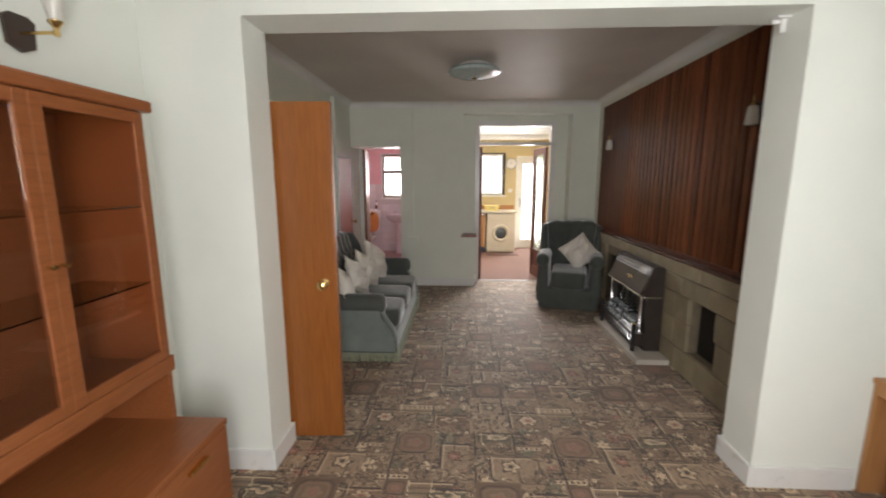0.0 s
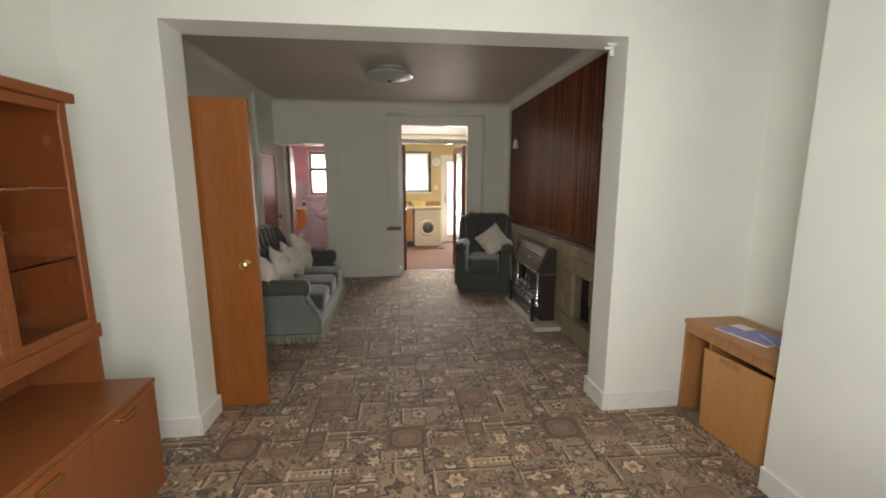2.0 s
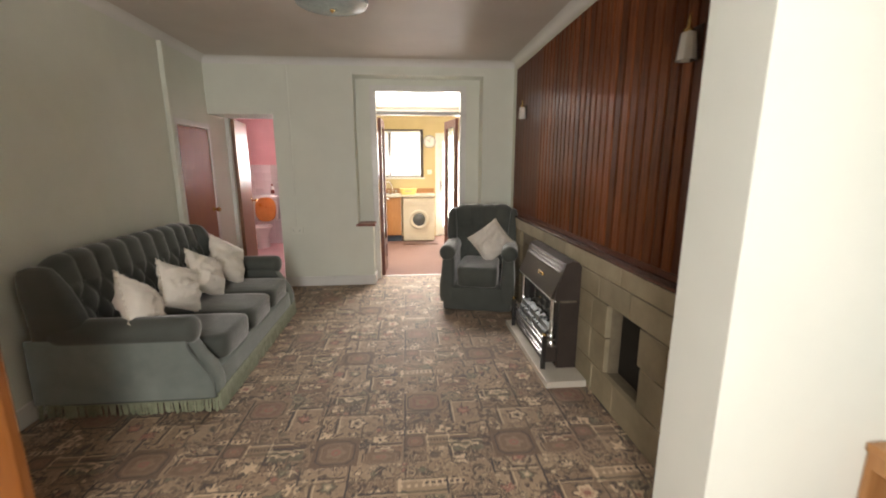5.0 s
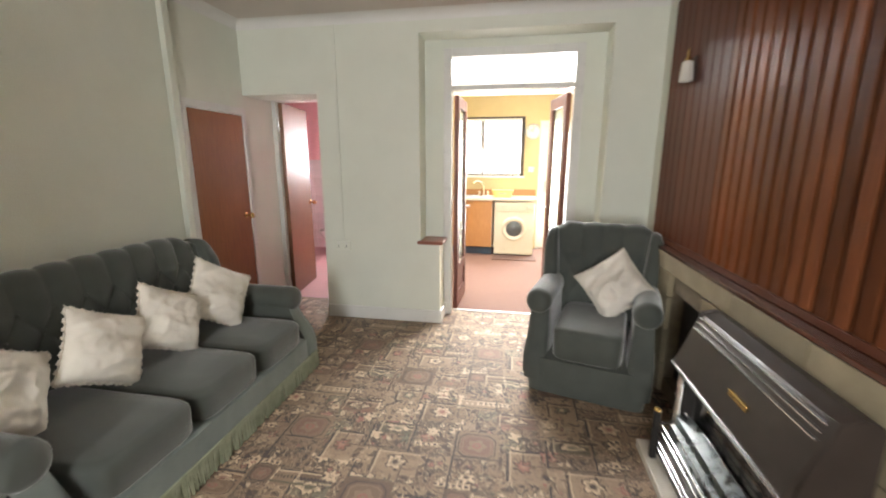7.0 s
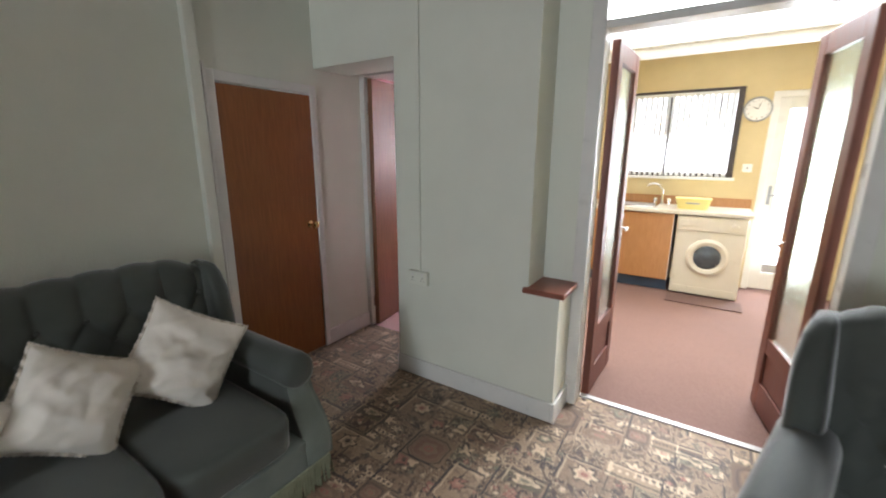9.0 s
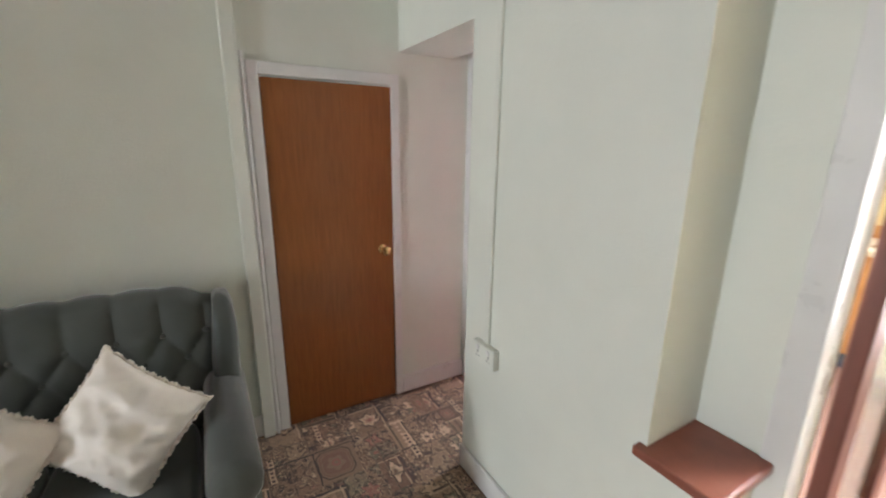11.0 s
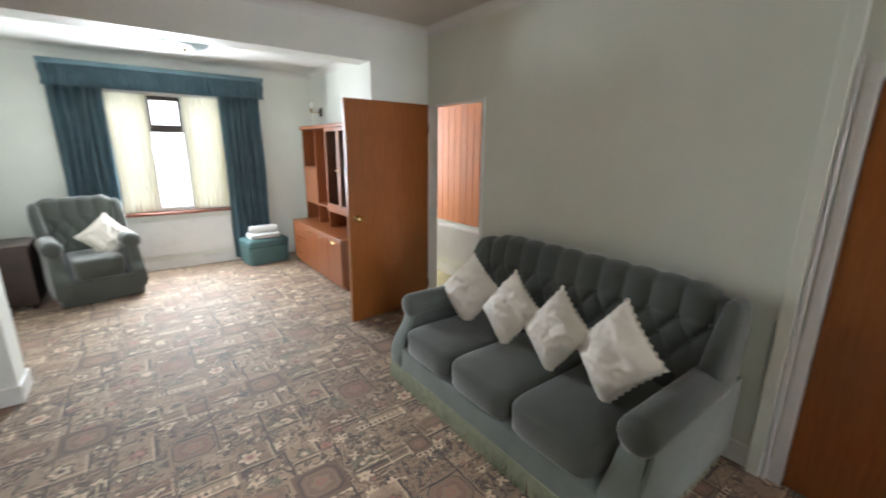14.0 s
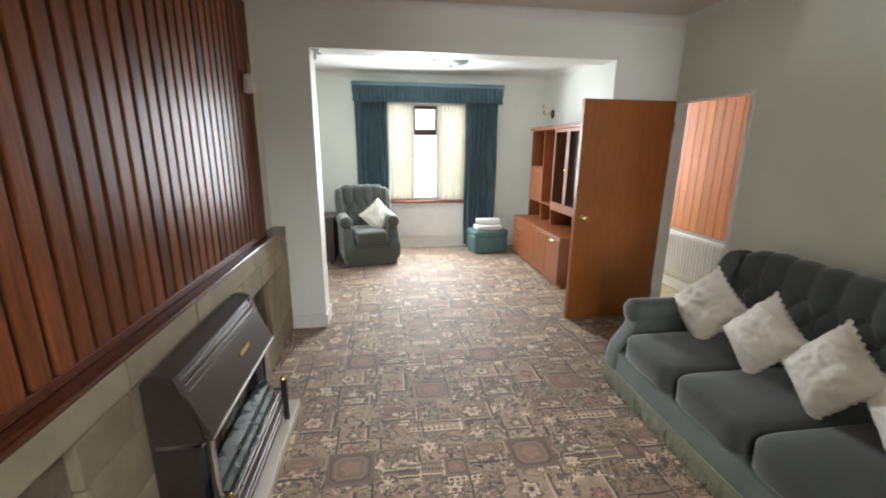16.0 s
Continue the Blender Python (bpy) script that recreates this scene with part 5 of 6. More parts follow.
for y0, y1 in ((yn + 0.012, U1 - 0.023),):
    mid = (y0 + y1) / 2
    for z in (1.17, 1.46):
        part("glass_shelf", B(UB + 0.03, VX - 0.03, y0, y1, z, z + 0.006), SMOKED, unit, "tinted glass shelf").visible_shadow = False
    for a, b, hs in ((y0, mid, 1), (mid, y1, -1)):
        bm = bmesh.new()
        s = 0.038
        for q in ((a + 0.001, a + s, V0 + 0.014, V1 - 0.032), (b - s, b - 0.001, V0 + 0.014, V1 - 0.032), (a + s, b - s, V0 + 0.014, V0 + 0.014 + s), (a + s, b - s, V1 - 0.032 - s, V1 - 0.032)):
            box(bm, VX - 0.001, VX + 0.018, q[0], q[1], q[2], q[3], bevel=0.003)
        gd = part("glazed_door", bm, UNIT_WOOD, unit)
        gp = part("pane", B(VX + 0.006, VX + 0.010, a + s, b - s, V0 + 0.014 + s, V1 - 0.032 - s), SMOKED, gd, "lightly tinted glass pane")
        gp.visible_shadow = False
        hy = b - 0.018 if hs > 0 else a + 0.018
        part("pull", lathe(bmesh.new(), [(0.006, 0), (0.004, 0.012), (0.009, 0.02), (0.007, 0.026), (0.001, 0.027)], (VX + 0.018, hy, 1.32), (1, 0, 0), 12), BRASS, gd, "brass knob", True)

# ---- alcove cabinet ----
cab = thing("cabinet", "honey oak cabinet with an open bay and a sagging door", "cabinet")
C0, C1, CB, CF, CT = -0.738, -0.004, 2.50, 2.125, 0.615
part("top", B(CF - 0.012, CB, C0, C1, CT - 0.028, CT, bevel=0.004), OAK_CAB, cab)
part("side", B(CF, CB, C0, C0 + 0.07, 0, CT - 0.028, bevel=0.002), OAK_CAB, cab)
part("side", B(CF, CB, C1 - 0.022, C1, 0, CT - 0.028, bevel=0.002), OAK_CAB, cab)
part("divider", B(CF + 0.02, CB, -0.215, -0.195, 0, CT - 0.028), OAK_CAB, cab)
part("rail", B(CF, CF + 0.02, C0 + 0.07, C1 - 0.022, CT - 0.085, CT - 0.028, bevel=0.002), OAK_CAB, cab)
part("back", B(CB - 0.01, CB, C0 + 0.02, C1 - 0.022, 0.02, CT - 0.03), OAK_CAB, cab)
part("bay_back", B(CB - 0.13, CB - 0.12, -0.195, C1 - 0.022, 0.02, CT - 0.03), OAK_CAB, cab)
bm = B(CF - 0.012, CF + 0.006, C0 + 0.072, -0.205, 0.012, CT - 0.105, bevel=0.003)
bmesh.ops.rotate(bm, verts=bm.verts, cent=(CF, C0 + 0.072, 0.3), matrix=Matrix.Rotation(radians(-2.2), 3, "X"))
door = part("door", bm, OAK_CAB2, cab, "lighter oak door hanging askew")
bm = bmesh.new()
box(bm, CF - 0.026, CF - 0.010, -0.47, -0.33, 0.462, 0.484, bevel=0.006)
part("handle", bm, OAK_CAB, door, "routed wooden finger pull")
mag = thing("brochure", "violet and white printed brochure lying on the cabinet", "brochure", (2.29, -0.33, CT), 12)
part("pages", B(-0.105, 0.105, -0.15, 0.15, 0.0, 0.005), PAPER, mag)
part("cover", boxes((-0.10, 0.10, -0.145, 0.05, 0.005, 0.0062), (-0.10, 0.02, 0.055, 0.145, 0.005, 0.0062)), VIOLET, mag, "violet printed cover")
mag2 = thing("booklet", "dark violet booklet lying on the cabinet", "booklet", (2.36, -0.47, CT + 0.0064), -20)
part("pages", B(-0.075, 0.075, -0.105, 0.105, 0, 0.004), PAPER, mag2)
part("cover", B(-0.074, 0.074, -0.104, 0.104, 0.004, 0.0055), VIOLET, mag2)

# ---- front window ----
win = struct("window_1", bmesh.new(), DARK_FRAME, "dark-framed front window with a top opening light", "window")
part("window_frame", boxes((WX0, WX0 + 0.06, -2.83, -2.77, WZ0, WZ1), (WX1 - 0.06, WX1, -2.83, -2.77, WZ0, WZ1), (WX0 + 0.06, WX1 - 0.06, -2.83, -2.77, WZ0, WZ0 + 0.05), (WX0 + 0.06, WX1 - 0.06, -2.83, -2.77, WZ1 - 0.05, WZ1),
                               (0.21, 0.26, -2.83, -2.77, WZ0 + 0.05, WZ1 - 0.05), (0.60, 0.65, -2.83, -2.77, WZ0 + 0.05, WZ1 - 0.05), bevel=0.006), TRIM, win, "white painted outer frame")
part("opening_light", boxes((0.26, 0.60, -2.84, -2.77, 1.74, 1.83), (0.26, 0.60, -2.84, -2.77, 2.12, 2.17), (0.26, 0.285, -2.84, -2.77, 1.83, 2.12), (0.575, 0.60, -2.84, -2.77, 1.83, 2.12), bevel=0.004), DARK_FRAME, win, "dark brown top light frame")
for x0, x1, z0, z1 in ((WX0 + 0.06, 0.21, WZ0 + 0.05, WZ1 - 0.05), (0.65, WX1 - 0.06, WZ0 + 0.05, WZ1 - 0.05), (0.26, 0.60, WZ0 + 0.05, 1.74), (0.285, 0.575, 1.83, 2.12)):
    pn = part("pane", B(x0, x1, -2.803, -2.797, z0, z1), GLASS, win)
    pn.visible_shadow = False
struct("window_sill_front", B(WX0 - 0.05, WX1 + 0.05, YW - 0.17, YW + 0.05, WZ0 - 0.028, WZ0 + 0.002, bevel=0.006), SILL, "red-brown tiled window sill", "sill")
blind = thing("net_blind", "cream sheer blind hanging in strips inside the window", "blind", (0, 0, 0))
part("track", B(WX0 + 0.02, WX1 - 0.02, -2.72, -2.69, WZ1 - 0.045, WZ1 - 0.01, bevel=0.003), TRIM, blind)


def drape(bm, x0, x1, y, z0, z1, folds, depth, n=80, thick=0.004, seed=0):
    rng = random.Random(seed)
    ph = [rng.uniform(-0.5, 0.5) for _ in range(folds + 2)]

    def f(u, v):
        x = x0 + (x1 - x0) * u
        k = u * folds
        w = math.sin(2 * math.pi * k + 0.8 * ph[int(k)]) * (0.55 + 0.45 * (1 - v)) + 0.35 * math.sin(4.3 * math.pi * k + ph[int(k)])
        return (x + 0.006 * math.sin(9 * v + k), y + depth * w * 0.5, z0 + (z1 - z0) * v)
    sheet(bm, f, n, 14)
    bmesh.ops.solidify(bm, geom=bm.faces[:], thickness=thick)
    return bm


for x0, x1 in ((WX0 + 0.03, 0.235), (0.625, WX1 - 0.03)):
    part("strip", drape(bmesh.new(), x0, x1, -2.70, WZ0 + 0.02, WZ1 - 0.045, 7, 0.03, 90, 0.001, 3), NET_SHEER, blind, "", True)
CUR_Y = -2.57
for x0, x1, sd in ((1.00, 1.47, 1), (-0.65, -0.16, 2)):
    cu = thing("curtain", "dusty blue full-length curtain drawn back beside the window", "curtain", (0, 0, 0), 0, "blue curtains")
    part("cloth", drape(bmesh.new(), x0, x1, CUR_Y, 0.06 if sd == 1 else 0.05, 2.30, 6, 0.07, 120, 0.005, sd), BLUE, cu, "", True)
    part("heading_tape", B(x0 + 0.01, x1 - 0.01, CUR_Y - 0.012, CUR_Y + 0.012, 2.29, 2.31), BLUE, cu)
pel = thing("pelmet", "dusty blue gathered pelmet above the window", "pelmet")
part("board", boxes((-0.70, 1.50, YW + 0.001, -2.48, 2.43, 2.45)), BLUE, pel)
part("valance", drape(bmesh.new(), -0.69, 1.49, -2.47, 2.20, 2.45, 34, 0.022, 300, 0.005, 5), BLUE, pel, "gathered valance", True)
part("frill", drape(bmesh.new(), -0.69, 1.49, -2.465, 2.185, 2.215, 60, 0.02, 400, 0.003, 6), BLUE, pel, "", True)
part("heading_band", B(-0.70, 1.50, -2.492, -2.455, 2.40, 2.455, bevel=0.004), BLUE, pel)


def radiator(label, at, rz, w, h):
    root = thing("radiator", label, "radiator", at, rz)
    part("panel", B(-w / 2, w / 2, -0.05, -0.035, 0, h, bevel=0.006), WHITE_METAL, root)
    bm = bmesh.new()
    n = int(w / 0.045)
    for k in range(n):
        x = -w / 2 + (k + 0.5) * w / n
        box(bm, x - 0.011, x + 0.011, -0.06, -0.045, 0.03, h - 0.03, bevel=0.006)
    part("convector_ribs", bm, WHITE_METAL, root, "pressed vertical flutes")
    for x in (-w / 2 + 0.08, w / 2 - 0.08):
        part("bracket", B(x - 0.01, x + 0.01, -0.036, 0, 0.1, h - 0.1), WHITE_METAL, root)
    part("valve", rod(bmesh.new(), (w / 2 + 0.02, -0.043, -0.12), (w / 2 + 0.02, -0.043, 0.06), 0.014), WHITE_METAL, root, "", True)
    return root


struct("trim_window_panel", boxes((WX0 - 0.02, WX1 + 0.02, YW, YW + 0.03, 0.18, 0.64), bevel=0.006), TRIM, "white boxed panel under the front window", "panel")

# pouffe, towels, dark side cabinet
pouf = thing("pouffe", "sea-green vinyl storage pouffe with a padded lid", "pouffe", (-0.50, -2.36, 0), 8)
part("box", stack(bmesh.new(), [(0.01, 0, 0, 0.27, 0.19), (0.03, 0, 0, 0.275, 0.195), (0.24, 0, 0, 0.275, 0.195), (0.25, 0, 0, 0.265, 0.185)], 40, 0.2), SEA, pouf, "", True)
part("lid", seat_pad(bmesh.new(), -0.285, 0.285, -0.205, 0.205, 0.25, 0.345, 0.035), SEA, pouf, "padded vinyl lid", True)
part("piping", stack(bmesh.new(), [(0.262, 0, 0, 0.288, 0.208), (0.268, 0, 0, 0.293, 0.213), (0.274, 0, 0, 0.288, 0.208)], 40, 0.28), SEA, pouf, "", True)
tw = thing("folded_towel", "white folded towel lying on the pouffe", "towel", (-0.49, -2.33, 0.355), 4, "folded towels")
bm = bmesh.new()
for k in range(2):
    stack(bm, [(k * 0.028 + 0.002, 0, 0, 0.19, 0.12), (k * 0.028 + 0.008, 0, 0, 0.2, 0.13), (k * 0.028 + 0.022, 0, 0, 0.2, 0.13), (k * 0.028 + 0.029, 0, 0, 0.19, 0.12)], 32, 0.25)
part("folds", bm, TOWEL, tw, "", True)
tw2 = thing("rolled_towel", "pale rolled towel on top of a folded towel", "towel", (-0.50, -2.35, 0.412), -3, "folded towels")
bm = bmesh.new()
lathe(bm, [(0.02, -0.185), (0.05, -0.18), (0.055, -0.1), (0.053, 0.1), (0.05, 0.18), (0.02, 0.185)], (0, 0, 0.05), (1, 0, 0), 24)
part("roll", bm, TOWEL, tw2, "", True)
sidec = thing("side_cabinet", "dark stained wooden cabinet behind the window armchair", "cabinet", (1.98, -1.97, 0))
part("body", B(-0.22, 0.30, -0.27, 0.2, 0.05, 0.62, bevel=0.005), DARK_WOOD, sidec)
part("top", B(-0.235, 0.315, -0.285, 0.215, 0.62, 0.645, bevel=0.004), DARK_WOOD, sidec)
for sx in (-0.18, 0.26):
    for sy in (-0.23, 0.16):
        part("leg", rod(bmesh.new(), (sx, sy, 0), (sx, sy, 0.06), 0.018, 0.024), DARK_WOOD, sidec)

# ---- fittings on the walls ----
sock = thing("socket", "white twin power socket with a cable conduit up the wall", "socket", (-0.62, YB, 0.70))
part("plate", B(-0.075, 0.075, -0.03, -0.001, -0.045, 0.045, bevel=0.004), WALL, sock)
for sx in (-0.037, 0.037):
    part("rocker", B(sx - 0.008, sx + 0.008, -0.034, -0.029, 0.015, 0.032), TRIM, sock)
    part("pin_hole", boxes((sx - 0.003, sx + 0.003, -0.0305, -0.029, -0.004, 0.006), (sx - 0.012, sx - 0.006, -0.0305, -0.029, -0.02, -0.016), (sx + 0.006, sx + 0.012, -0.0305, -0.029, -0.02, -0.016)), BLACK, sock)
part("conduit", B(-0.012, 0.012, -0.014, -0.001, 0.045, H - 0.70 - 0.07, bevel=0.003), WALL, sock, "painted-over cable conduit")
pipe = thing("pipe_boxing", "white painted pipe boxing beside the cupboard door", "pipe", (XL, 3.18, 0))
part("boxing", B(0.0, 0.045, -0.025, 0.035, 0.0, H - 0.07, bevel=0.006), WALL, pipe)
part("pipe", rod(bmesh.new(), (0.03, 0.05, 0), (0.03, 0.05, 1.95), 0.008), TRIM, pipe, "", True)
sens = thing("curtain_bracket", "cream curtain rail bracket at the corner of the opening", "bracket", (OX1 - 0.045, 0.14, OZ))
part("plate", B(-0.02, 0.04, -0.025, 0.025, -0.010, 0.0, bevel=0.002), TRIM, sens)
part("arm", boxes((0.005, 0.03, -0.015, 0.015, -0.07, -0.010), (-0.03, 0.005, -0.009, 0.009, -0.03, -0.014), bevel=0.004), TRIM, sens)

# ---- kitchen ----
KF = 6.9
ku = thing("kitchen_base_unit", "orange wood kitchen base unit under the sink", "kitchen cabinet", (0.21, KF, 0))
part("body", B(-0.68, 0.385, 0.02, 0.59, 0.12, 0.86), KIT_WOOD, ku)
for k in range(2):
    x0 = -0.68 + k * 0.5325
    d_ = part("door", B(x0 + 0.003, x0 + 0.53, 0.0, 0.02, 0.13, 0.855, bevel=0.003), KIT_WOOD, ku)
    part("edge_trim", B(x0 + 0.53, x0 + 0.5345, -0.002, 0.02, 0.13, 0.855), TRIM, d_)
part("plinth", B(-0.68, 0.385, 0.05, 0.07, 0.0, 0.12), NAVY, ku, "dark blue plinth")
wt = thing("worktop", "pale laminate kitchen worktop with an inset steel sink", "worktop", (0, 0, 0))
part("slab", B(-0.49, 1.27, KF - 0.03, KYB - 0.001, 0.862, 0.90, bevel=0.006), WORKTOP, wt)
part("upstand", B(-0.49, 1.27, KYB - 0.02, KYB - 0.001, 0.90, 1.0), KIT_WOOD, wt, "orange wooden upstand")
snk = part("sink", boxes((-0.25, 0.40, 7.0, 7.4, 0.90, 0.91), bevel=0.003), CHROME, wt, "steel sink top")
part("bowl", B(-0.02, 0.36, 7.04, 7.36, 0.9105, 0.9125), GREY_PLASTIC, snk)
tap = thing("mixer_tap", "chrome mixer tap with a swan neck over the sink", "tap", (0.42, 7.38, 0.90))
bm = bmesh.new()
rod(bm, (0, 0, 0.0), (0, 0, 0.12), 0.016)
for k in range(8):
    a, b = math.pi * k / 8 * 0.75, math.pi * (k + 1) / 8 * 0.75
    rod(bm, (-0.10 + 0.10 * math.cos(a), -0.02 * k / 8, 0.12 + 0.12 * math.sin(a)), (-0.10 + 0.10 * math.cos(b), -0.02 * (k + 1) / 8, 0.12 + 0.12 * math.sin(b)), 0.010)
part("spout", bm, CHROME, tap, "", True)
for sx in (-0.07, 0.07):
    part("tap_head", lathe(bmesh.new(), [(0.02, 0), (0.015, 0.04), (0.026, 0.055), (0.02, 0.075), (0.001, 0.08)], (sx, 0, 0), (0, 0, 1), 14), CHROME, tap, "", True)
tub = thing("washing_up_box", "yellow plastic tub on the kitchen worktop", "tub", (0.74, 7.12, 0.90), 0)
part("tub", stack(bmesh.new(), [(0.0, 0, 0, 0.135, 0.09), (0.05, 0, 0, 0.15, 0.10), (0.105, 0, 0, 0.165, 0.11), (0.115, 0, 0, 0.17, 0.115), (0.115, 0, 0, 0.15, 0.10)], 32, 0.3), YELLOW, tub, "", True)
part("grip", B(-0.06, 0.06, -0.117, -0.108, 0.06, 0.075), GREY_PLASTIC, tub)
wm = thing("washing_machine", "cream-white front-loading washing machine with a dark glass door", "washing machine", (0.935, KF, 0))
part("cabinet", B(-0.305, 0.305, 0.0, 0.56, 0.015, 0.85, bevel=0.008), APPLIANCE, wm)
part("control_panel", B(-0.30, 0.30, -0.012, 0.0, 0.70, 0.84, bevel=0.004), APPLIANCE, wm)
part("drawer", B(-0.29, -0.11, -0.02, -0.012, 0.755, 0.81, bevel=0.003), WORKTOP, wm, "detergent drawer")
part("dial", lathe(bmesh.new(), [(0.028, 0), (0.026, 0.02), (0.001, 0.022)], (0.20, -0.012, 0.77), (0, -1, 0), 20), WORKTOP, wm, "", True)
ring = part("door_ring", lathe(bmesh.new(), [(0.19, 0), (0.19, 0.02), (0.165, 0.035), (0.135, 0.03), (0.12, 0.012)], (0, 0.0, 0.43), (0, -1, 0), 40), APPLIANCE, wm, "cream plastic door ring", True)
part("porthole", lathe(bmesh.new(), [(0.128, 0.012), (0.10, 0.03), (0.05, 0.042), (0.001, 0.045)], (0, 0.0, 0.43), (0, -1, 0), 32), PORTHOLE, ring, "dark glass porthole", True)
part("filter_cover", B(-0.29, 0.29, -0.004, 0.0, 0.03, 0.10, bevel=0.002), APPLIANCE, wm)
mt = thing("door_mat", "dull brown mat in front of the washing machine", "mat", (0.95, 6.72, -0.004))
part("mat_body", B(-0.33, 0.33, -0.14, 0.14, 0.0, 0.012, bevel=0.003), MAT_BROWN, mt)
ck = thing("wall_clock", "round white wall clock with a dark rim", "clock", (1.185, KYB, 1.93))
part("rim", lathe(bmesh.new(), [(0.125, 0.001), (0.125, 0.03), (0.112, 0.034), (0.108, 0.02)], (0, 0, 0), (0, -1, 0), 40), GREY_PLASTIC, ck, "", True)
part("dial", lathe(bmesh.new(), [(0.108, 0.012), (0.108, 0.0215)], (0, 0, 0), (0, -1, 0), 40), CHINA, ck)
for k in range(12):
    a = 2 * math.pi * k / 12
    part("hour_mark", boxes((0.09 * math.cos(a) - 0.003, 0.09 * math.cos(a) + 0.003, -0.0235, -0.021, 0.09 * math.sin(a) - 0.006, 0.09 * math.sin(a) + 0.006)), BLACK, ck)
part("minute_pointer", rod(bmesh.new(), (0, -0.025, 0), (0.02, -0.025, 0.08), 0.0025, seg=6), BLACK, ck)
part("hour_pointer", rod(bmesh.new(), (0, -0.026, 0), (-0.045, -0.026, 0.025), 0.003, seg=6), BLACK, ck)
kw = struct("window_2", bmesh.new(), DARK_FRAME, "dark-framed kitchen window", "window")
part("window_frame", boxes((-0.04, 0.02, KYB + 0.04, KYB + 0.10, 1.22, 2.17), (1.0, 1.06, KYB - 0.01, KYB + 0.10, 1.22, 2.17), (0.02, 1.0, KYB + 0.04, KYB + 0.10, 1.22, 1.27), (0.02, 1.0, KYB - 0.01, KYB + 0.10, 2.12, 2.17),
                             (0.33, 0.39, KYB + 0.04, KYB + 0.10, 1.27, 2.12), bevel=0.004), DARK_FRAME, kw)
for x0, x1 in ((0.02, 0.33), (0.39, 1.0)):
    part("pane", B(x0, x1, KYB + 0.068, KYB + 0.073, 1.27, 2.12), GLASS, kw).visible_shadow = False
part("window_sill", B(-0.06, 1.08, KYB - 0.03, KYB + 0.04, 1.19, 1.222, bevel=0.004), TRIM, kw)
vb = thing("vertical_blind", "white vertical slat blind drawn back at the kitchen window", "blind", (0, 0, 0))
part("head_rail", B(-0.02, 1.0, KYB - 0.035, KYB - 0.005, 2.10, 2.135, bevel=0.003), TRIM, vb)
for k in range(18):
    bm = B(-0.0008, 0.0008, -0.021, 0.021, 1.232, 2.105)
    bmesh.ops.rotate(bm, verts=bm.verts, cent=(0, 0, 0), matrix=Matrix.Rotation(radians(58 + 5 * math.sin(k * 2.3)), 3, "Z"))
    bmesh.ops.translate(bm, verts=bm.verts, vec=(0.02 + k * 0.056, KYB - 0.03, 0))
    sl = part("slat", bm, BLIND, vb)
    part("bottom_weight", B(0.005 + k * 0.056, 0.035 + k * 0.056, KYB - 0.034, KYB - 0.028, 1.232, 1.25), TRIM, sl)
bdoor = thing("back_door", "white glazed kitchen back door, lit from outside", "door", (1.30, KYB + 0.06, 0))
part("frame", boxes((0.0, 0.06, -0.06, 0.05, 0, 2.1), (0.64, 0.70, -0.06, 0.05, 0, 2.1), (0.06, 0.64, -0.06, 0.05, 2.04, 2.1), bevel=0.004), TRIM, bdoor)
part("leaf", boxes((0.062, 0.16, -0.02, 0.02, 0.01, 2.038), (0.54, 0.638, -0.02, 0.02, 0.01, 2.038), (0.16, 0.54, -0.02, 0.02, 0.01, 0.20), (0.16, 0.54, -0.02, 0.02, 1.93, 2.038), bevel=0.004), TRIM, bdoor)
part("pane", B(0.16, 0.54, -0.004, 0.004, 0.20, 1.93), GLASS, bdoor).visible_shadow = False
part("handle", boxes((0.095, 0.125, -0.03, -0.02, 0.95, 1.15), (0.10, 0.20, -0.06, -0.045, 1.04, 1.06), (0.10, 0.12, -0.06, -0.02, 1.04, 1.06), bevel=0.004), GREY_PLASTIC, bdoor)
sw = thing("light_switch", "white light switch on the yellow kitchen wall", "switch", (1.18, KYB, 1.33))
part("plate", B(-0.043, 0.043, -0.012, 0, -0.043, 0.043, bevel=0.003), TRIM, sw)
part("rocker", B(-0.008, 0.008, -0.017, -0.012, -0.014, 0.014), GREY_PLASTIC, sw)

# ---- bathroom ----
wc = thing("toilet", "white china toilet with a raised orange wooden seat", "toilet", (-1.92, 6.55, 0), 0)
part("pedestal", stack(bmesh.new(), [(0.0, 0, 0.05, 0.10, 0.17), (0.06, 0, 0.05, 0.085, 0.15), (0.2, 0, 0.04, 0.10, 0.17), (0.34, 0, 0.0, 0.165, 0.22), (0.385, 0, -0.01, 0.18, 0.235), (0.40, 0, -0.01, 0.175, 0.23), (0.395, 0, -0.01, 0.13, 0.18), (0.32, 0, 0, 0.08, 0.11)], 32, 0.8), CHINA, wc, "", True)
part("cistern", seat_pad(bmesh.new(), -0.22, 0.22, 0.26, 0.44, 0.46, 0.92, 0.03), CHINA, wc, "", True)
bm = bmesh.new()
stack(bm, [(0.0, 0, 0, 0.18, 0.215), (0.01, 0, 0, 0.188, 0.222), (0.022, 0, 0, 0.18, 0.215)], 36, 0.75)
bmesh.ops.rotate(bm, verts=bm.verts, cent=(0, 0, 0), matrix=Matrix.Rotation(radians(82), 3, "X"))
bmesh.ops.translate(bm, verts=bm.verts, vec=(0.03, 0.225, 0.67))
part("lid", bm, ORANGE, wc, "raised orange wooden seat and lid", True)
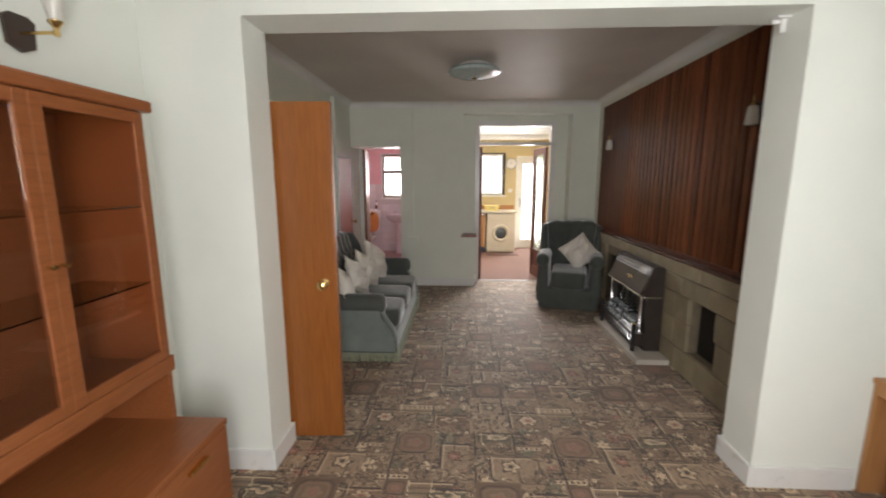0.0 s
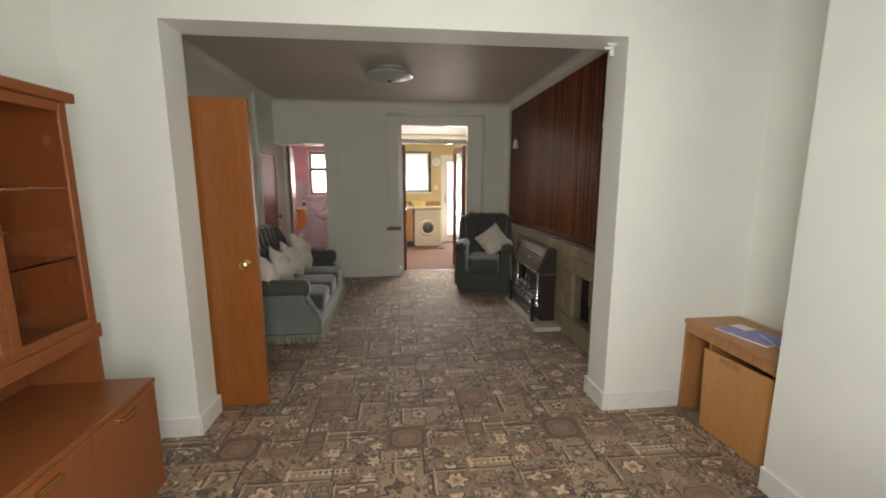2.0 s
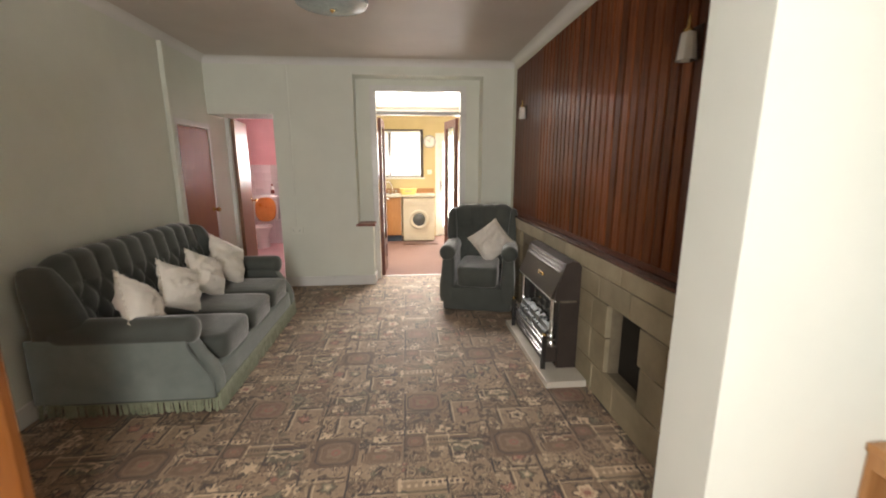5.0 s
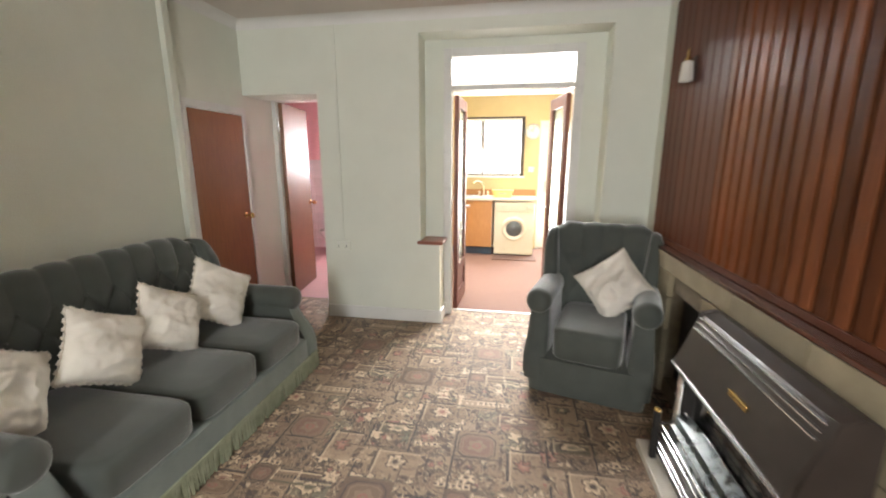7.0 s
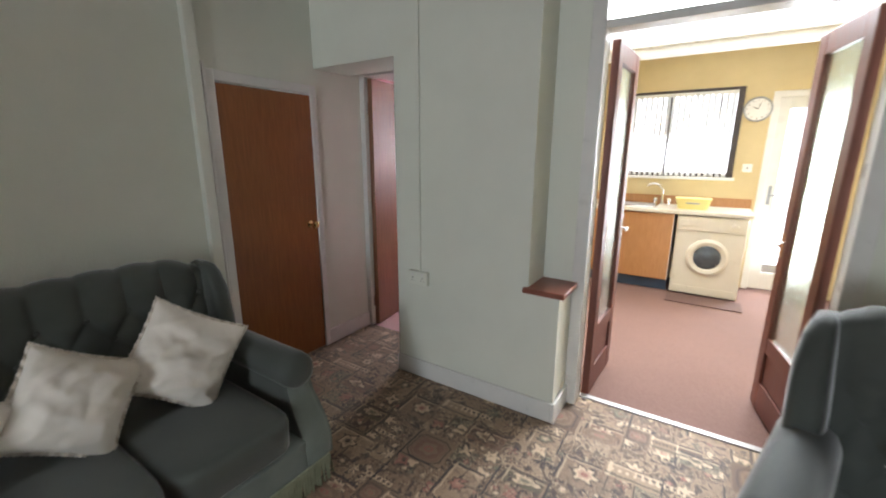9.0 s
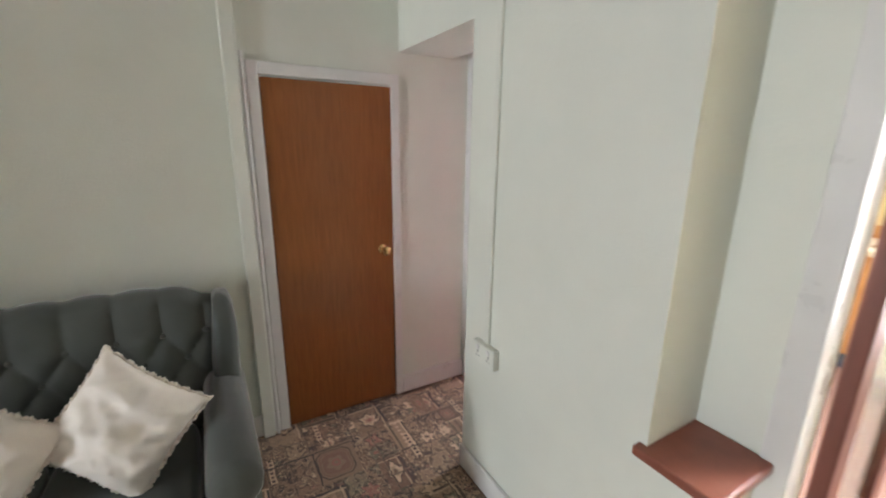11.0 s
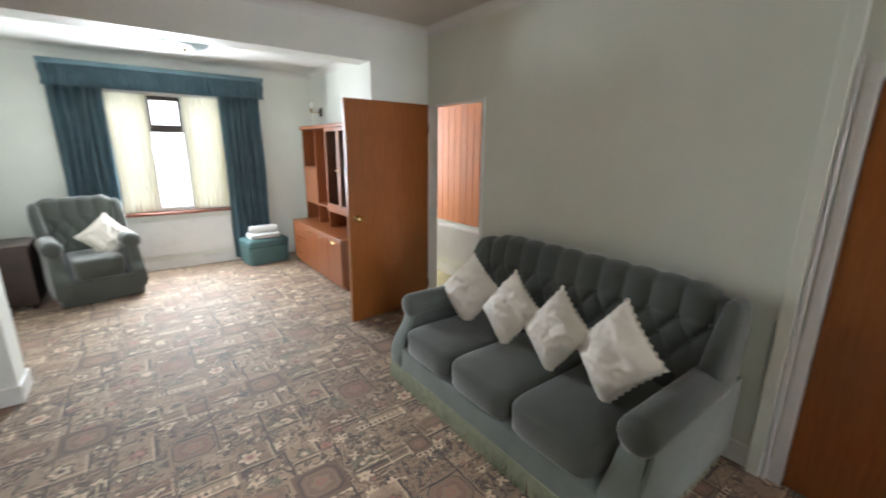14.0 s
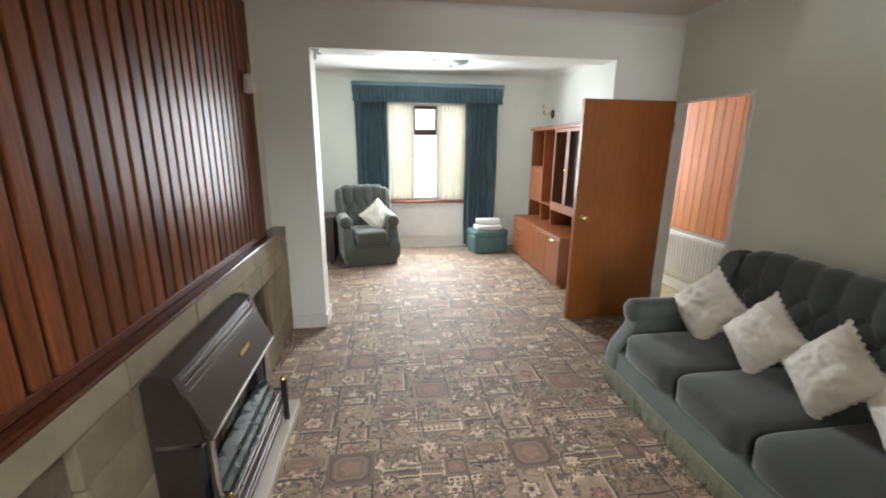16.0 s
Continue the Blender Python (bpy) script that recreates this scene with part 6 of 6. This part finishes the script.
part("flush_lever", rod(bmesh.new(), (0.16, 0.25, 0.86), (0.24, 0.24, 0.84), 0.008), CHROME, wc, "", True)
bas = thing("wash_basin", "pale pink china pedestal basin", "basin", (-1.25, 6.78, 0))
part("pedestal", stack(bmesh.new(), [(0, 0, 0, 0.11, 0.10), (0.05, 0, 0, 0.09, 0.085), (0.4, 0, 0, 0.075, 0.07), (0.70, 0, 0, 0.10, 0.09)], 28, 0.7), TILE, bas, "", True)
part("bowl", stack(bmesh.new(), [(0.66, 0, 0, 0.14, 0.12), (0.74, 0, -0.02, 0.25, 0.19), (0.82, 0, -0.02, 0.28, 0.21), (0.835, 0, -0.02, 0.275, 0.205), (0.82, 0, -0.03, 0.22, 0.15), (0.74, 0, -0.03, 0.14, 0.09)], 36, 0.6), TILE, bas, "", True)
for sx in (-0.12, 0.12):
    part("tap", lathe(bmesh.new(), [(0.014, 0), (0.012, 0.05), (0.022, 0.06), (0.018, 0.08), (0.001, 0.085)], (sx, 0.13, 0.83), (0, 0, 1), 12), CHROME, bas, "", True)
btl = thing("cleaner_bottle", "red and white bottle on the bathroom cistern", "bottle", (-1.78, 6.90, 0.922))
part("body", lathe(bmesh.new(), [(0.03, 0), (0.032, 0.01), (0.032, 0.13), (0.014, 0.16), (0.014, 0.17)], (0, 0, 0)), CHINA, btl, "", True)
part("cap", lathe(bmesh.new(), [(0.015, 0.17), (0.015, 0.21), (0.01, 0.215)], (0, 0, 0), (0, 0, 1), 16), MAT_RED, btl, "red cap", True)
part("label_band", lathe(bmesh.new(), [(0.0325, 0.03), (0.033, 0.032), (0.033, 0.10), (0.0325, 0.102)], (0, 0, 0)), MAT_RED, btl, "", True)
bw = struct("window_3", bmesh.new(), DARK_FRAME, "dark-framed bathroom window with frosted panes", "window")
part("window_frame", boxes((-1.665, -1.61, 7.06, 7.14, 1.175, 2.115), (-0.97, -0.915, 7.06, 7.14, 1.175, 2.115), (-1.61, -0.97, 7.06, 7.14, 1.175, 1.235), (-1.61, -0.97, 7.06, 7.14, 2.055, 2.115), (-1.61, -0.97, 7.06, 7.14, 1.70, 1.78), bevel=0.004), FRAME_TAUPE, bw)
for z0, z1 in ((1.235, 1.70), (1.78, 2.055)):
    part("pane", B(-1.61, -0.97, 7.095, 7.10, z0, z1), GLASS, bw).visible_shadow = False
part("reveal_lining", boxes((-1.679, -1.666, 6.99, 7.14, 1.175, 2.13), (-0.914, -0.901, 6.99, 7.14, 1.175, 2.13), (-1.666, -0.914, 6.99, 7.14, 2.116, 2.129)), TRIM, bw)
part("window_sill", B(-1.72, -0.86, 6.95, 7.06, 1.145, 1.174, bevel=0.003), TRIM, bw)
tiles = struct("trim_bathroom_tiling", boxes((-2.85, -1.69, 6.985, 6.996, 0, 1.475), (-0.89, -0.67, 6.985, 6.996, 0, 1.475), (-1.69, -0.89, 6.985, 6.996, 0, 1.14)), PALE_GROUT, "pale pink wall tiling round the bathroom", "tiling")
tile_mesh = shape("tile", B(-0.0725, 0.0725, -0.010, 0, -0.0725, 0.0725, bevel=0.002, seg=1), TILE)
for i in range(15):
    for j in range(10):
        cx, cz = -2.775 + i * 0.148, 0.073 + j * 0.148
        if -1.76 < cx < -0.82 and cz > 1.08:
            continue
        o = new("tile", tile_mesh)
        o.parent, o.location = tiles, (cx, 6.985, cz)

# ---- hall ----
hallp = thing("pine_panelling", "orange varnished pine boards on the hall wall", "panelling")
for k in range(34):
    y0 = -2.0 + k * 0.115
    part("board", B(-2.262, -2.245, y0, y0 + 0.111, 0.70, 2.45, bevel=0.004, seg=1), PINE, hallp)
struct("wall_hall_stair", B(-2.40, -2.262, -2.8, 3.0, 0, 2.6), WALL, "white hall wall behind the pine boards", "wall")
radiator("white fluted radiator on the hall wall", (-2.25, -0.15, 0.20), 90, 1.7, 0.47)
skirt("baseboard_hall", [(-2.262, -2.24, -2.8, 3.0)], 0.13)

# ---- beyond the windows ----
for nm, bxs in (("backdrop_front", (-3, 4, -5.0, -4.9, -0.2, 4)), ("backdrop_garden", (-4, 5, 9.9, 10.0, -0.2, 5)), ("backdrop_rooflight", (-0.5, 2.0, 4.5, 6.7, 3.2, 3.25))):
    struct(nm, B(*bxs), OVERCAST, "bright overcast sky beyond the glass", "sky")
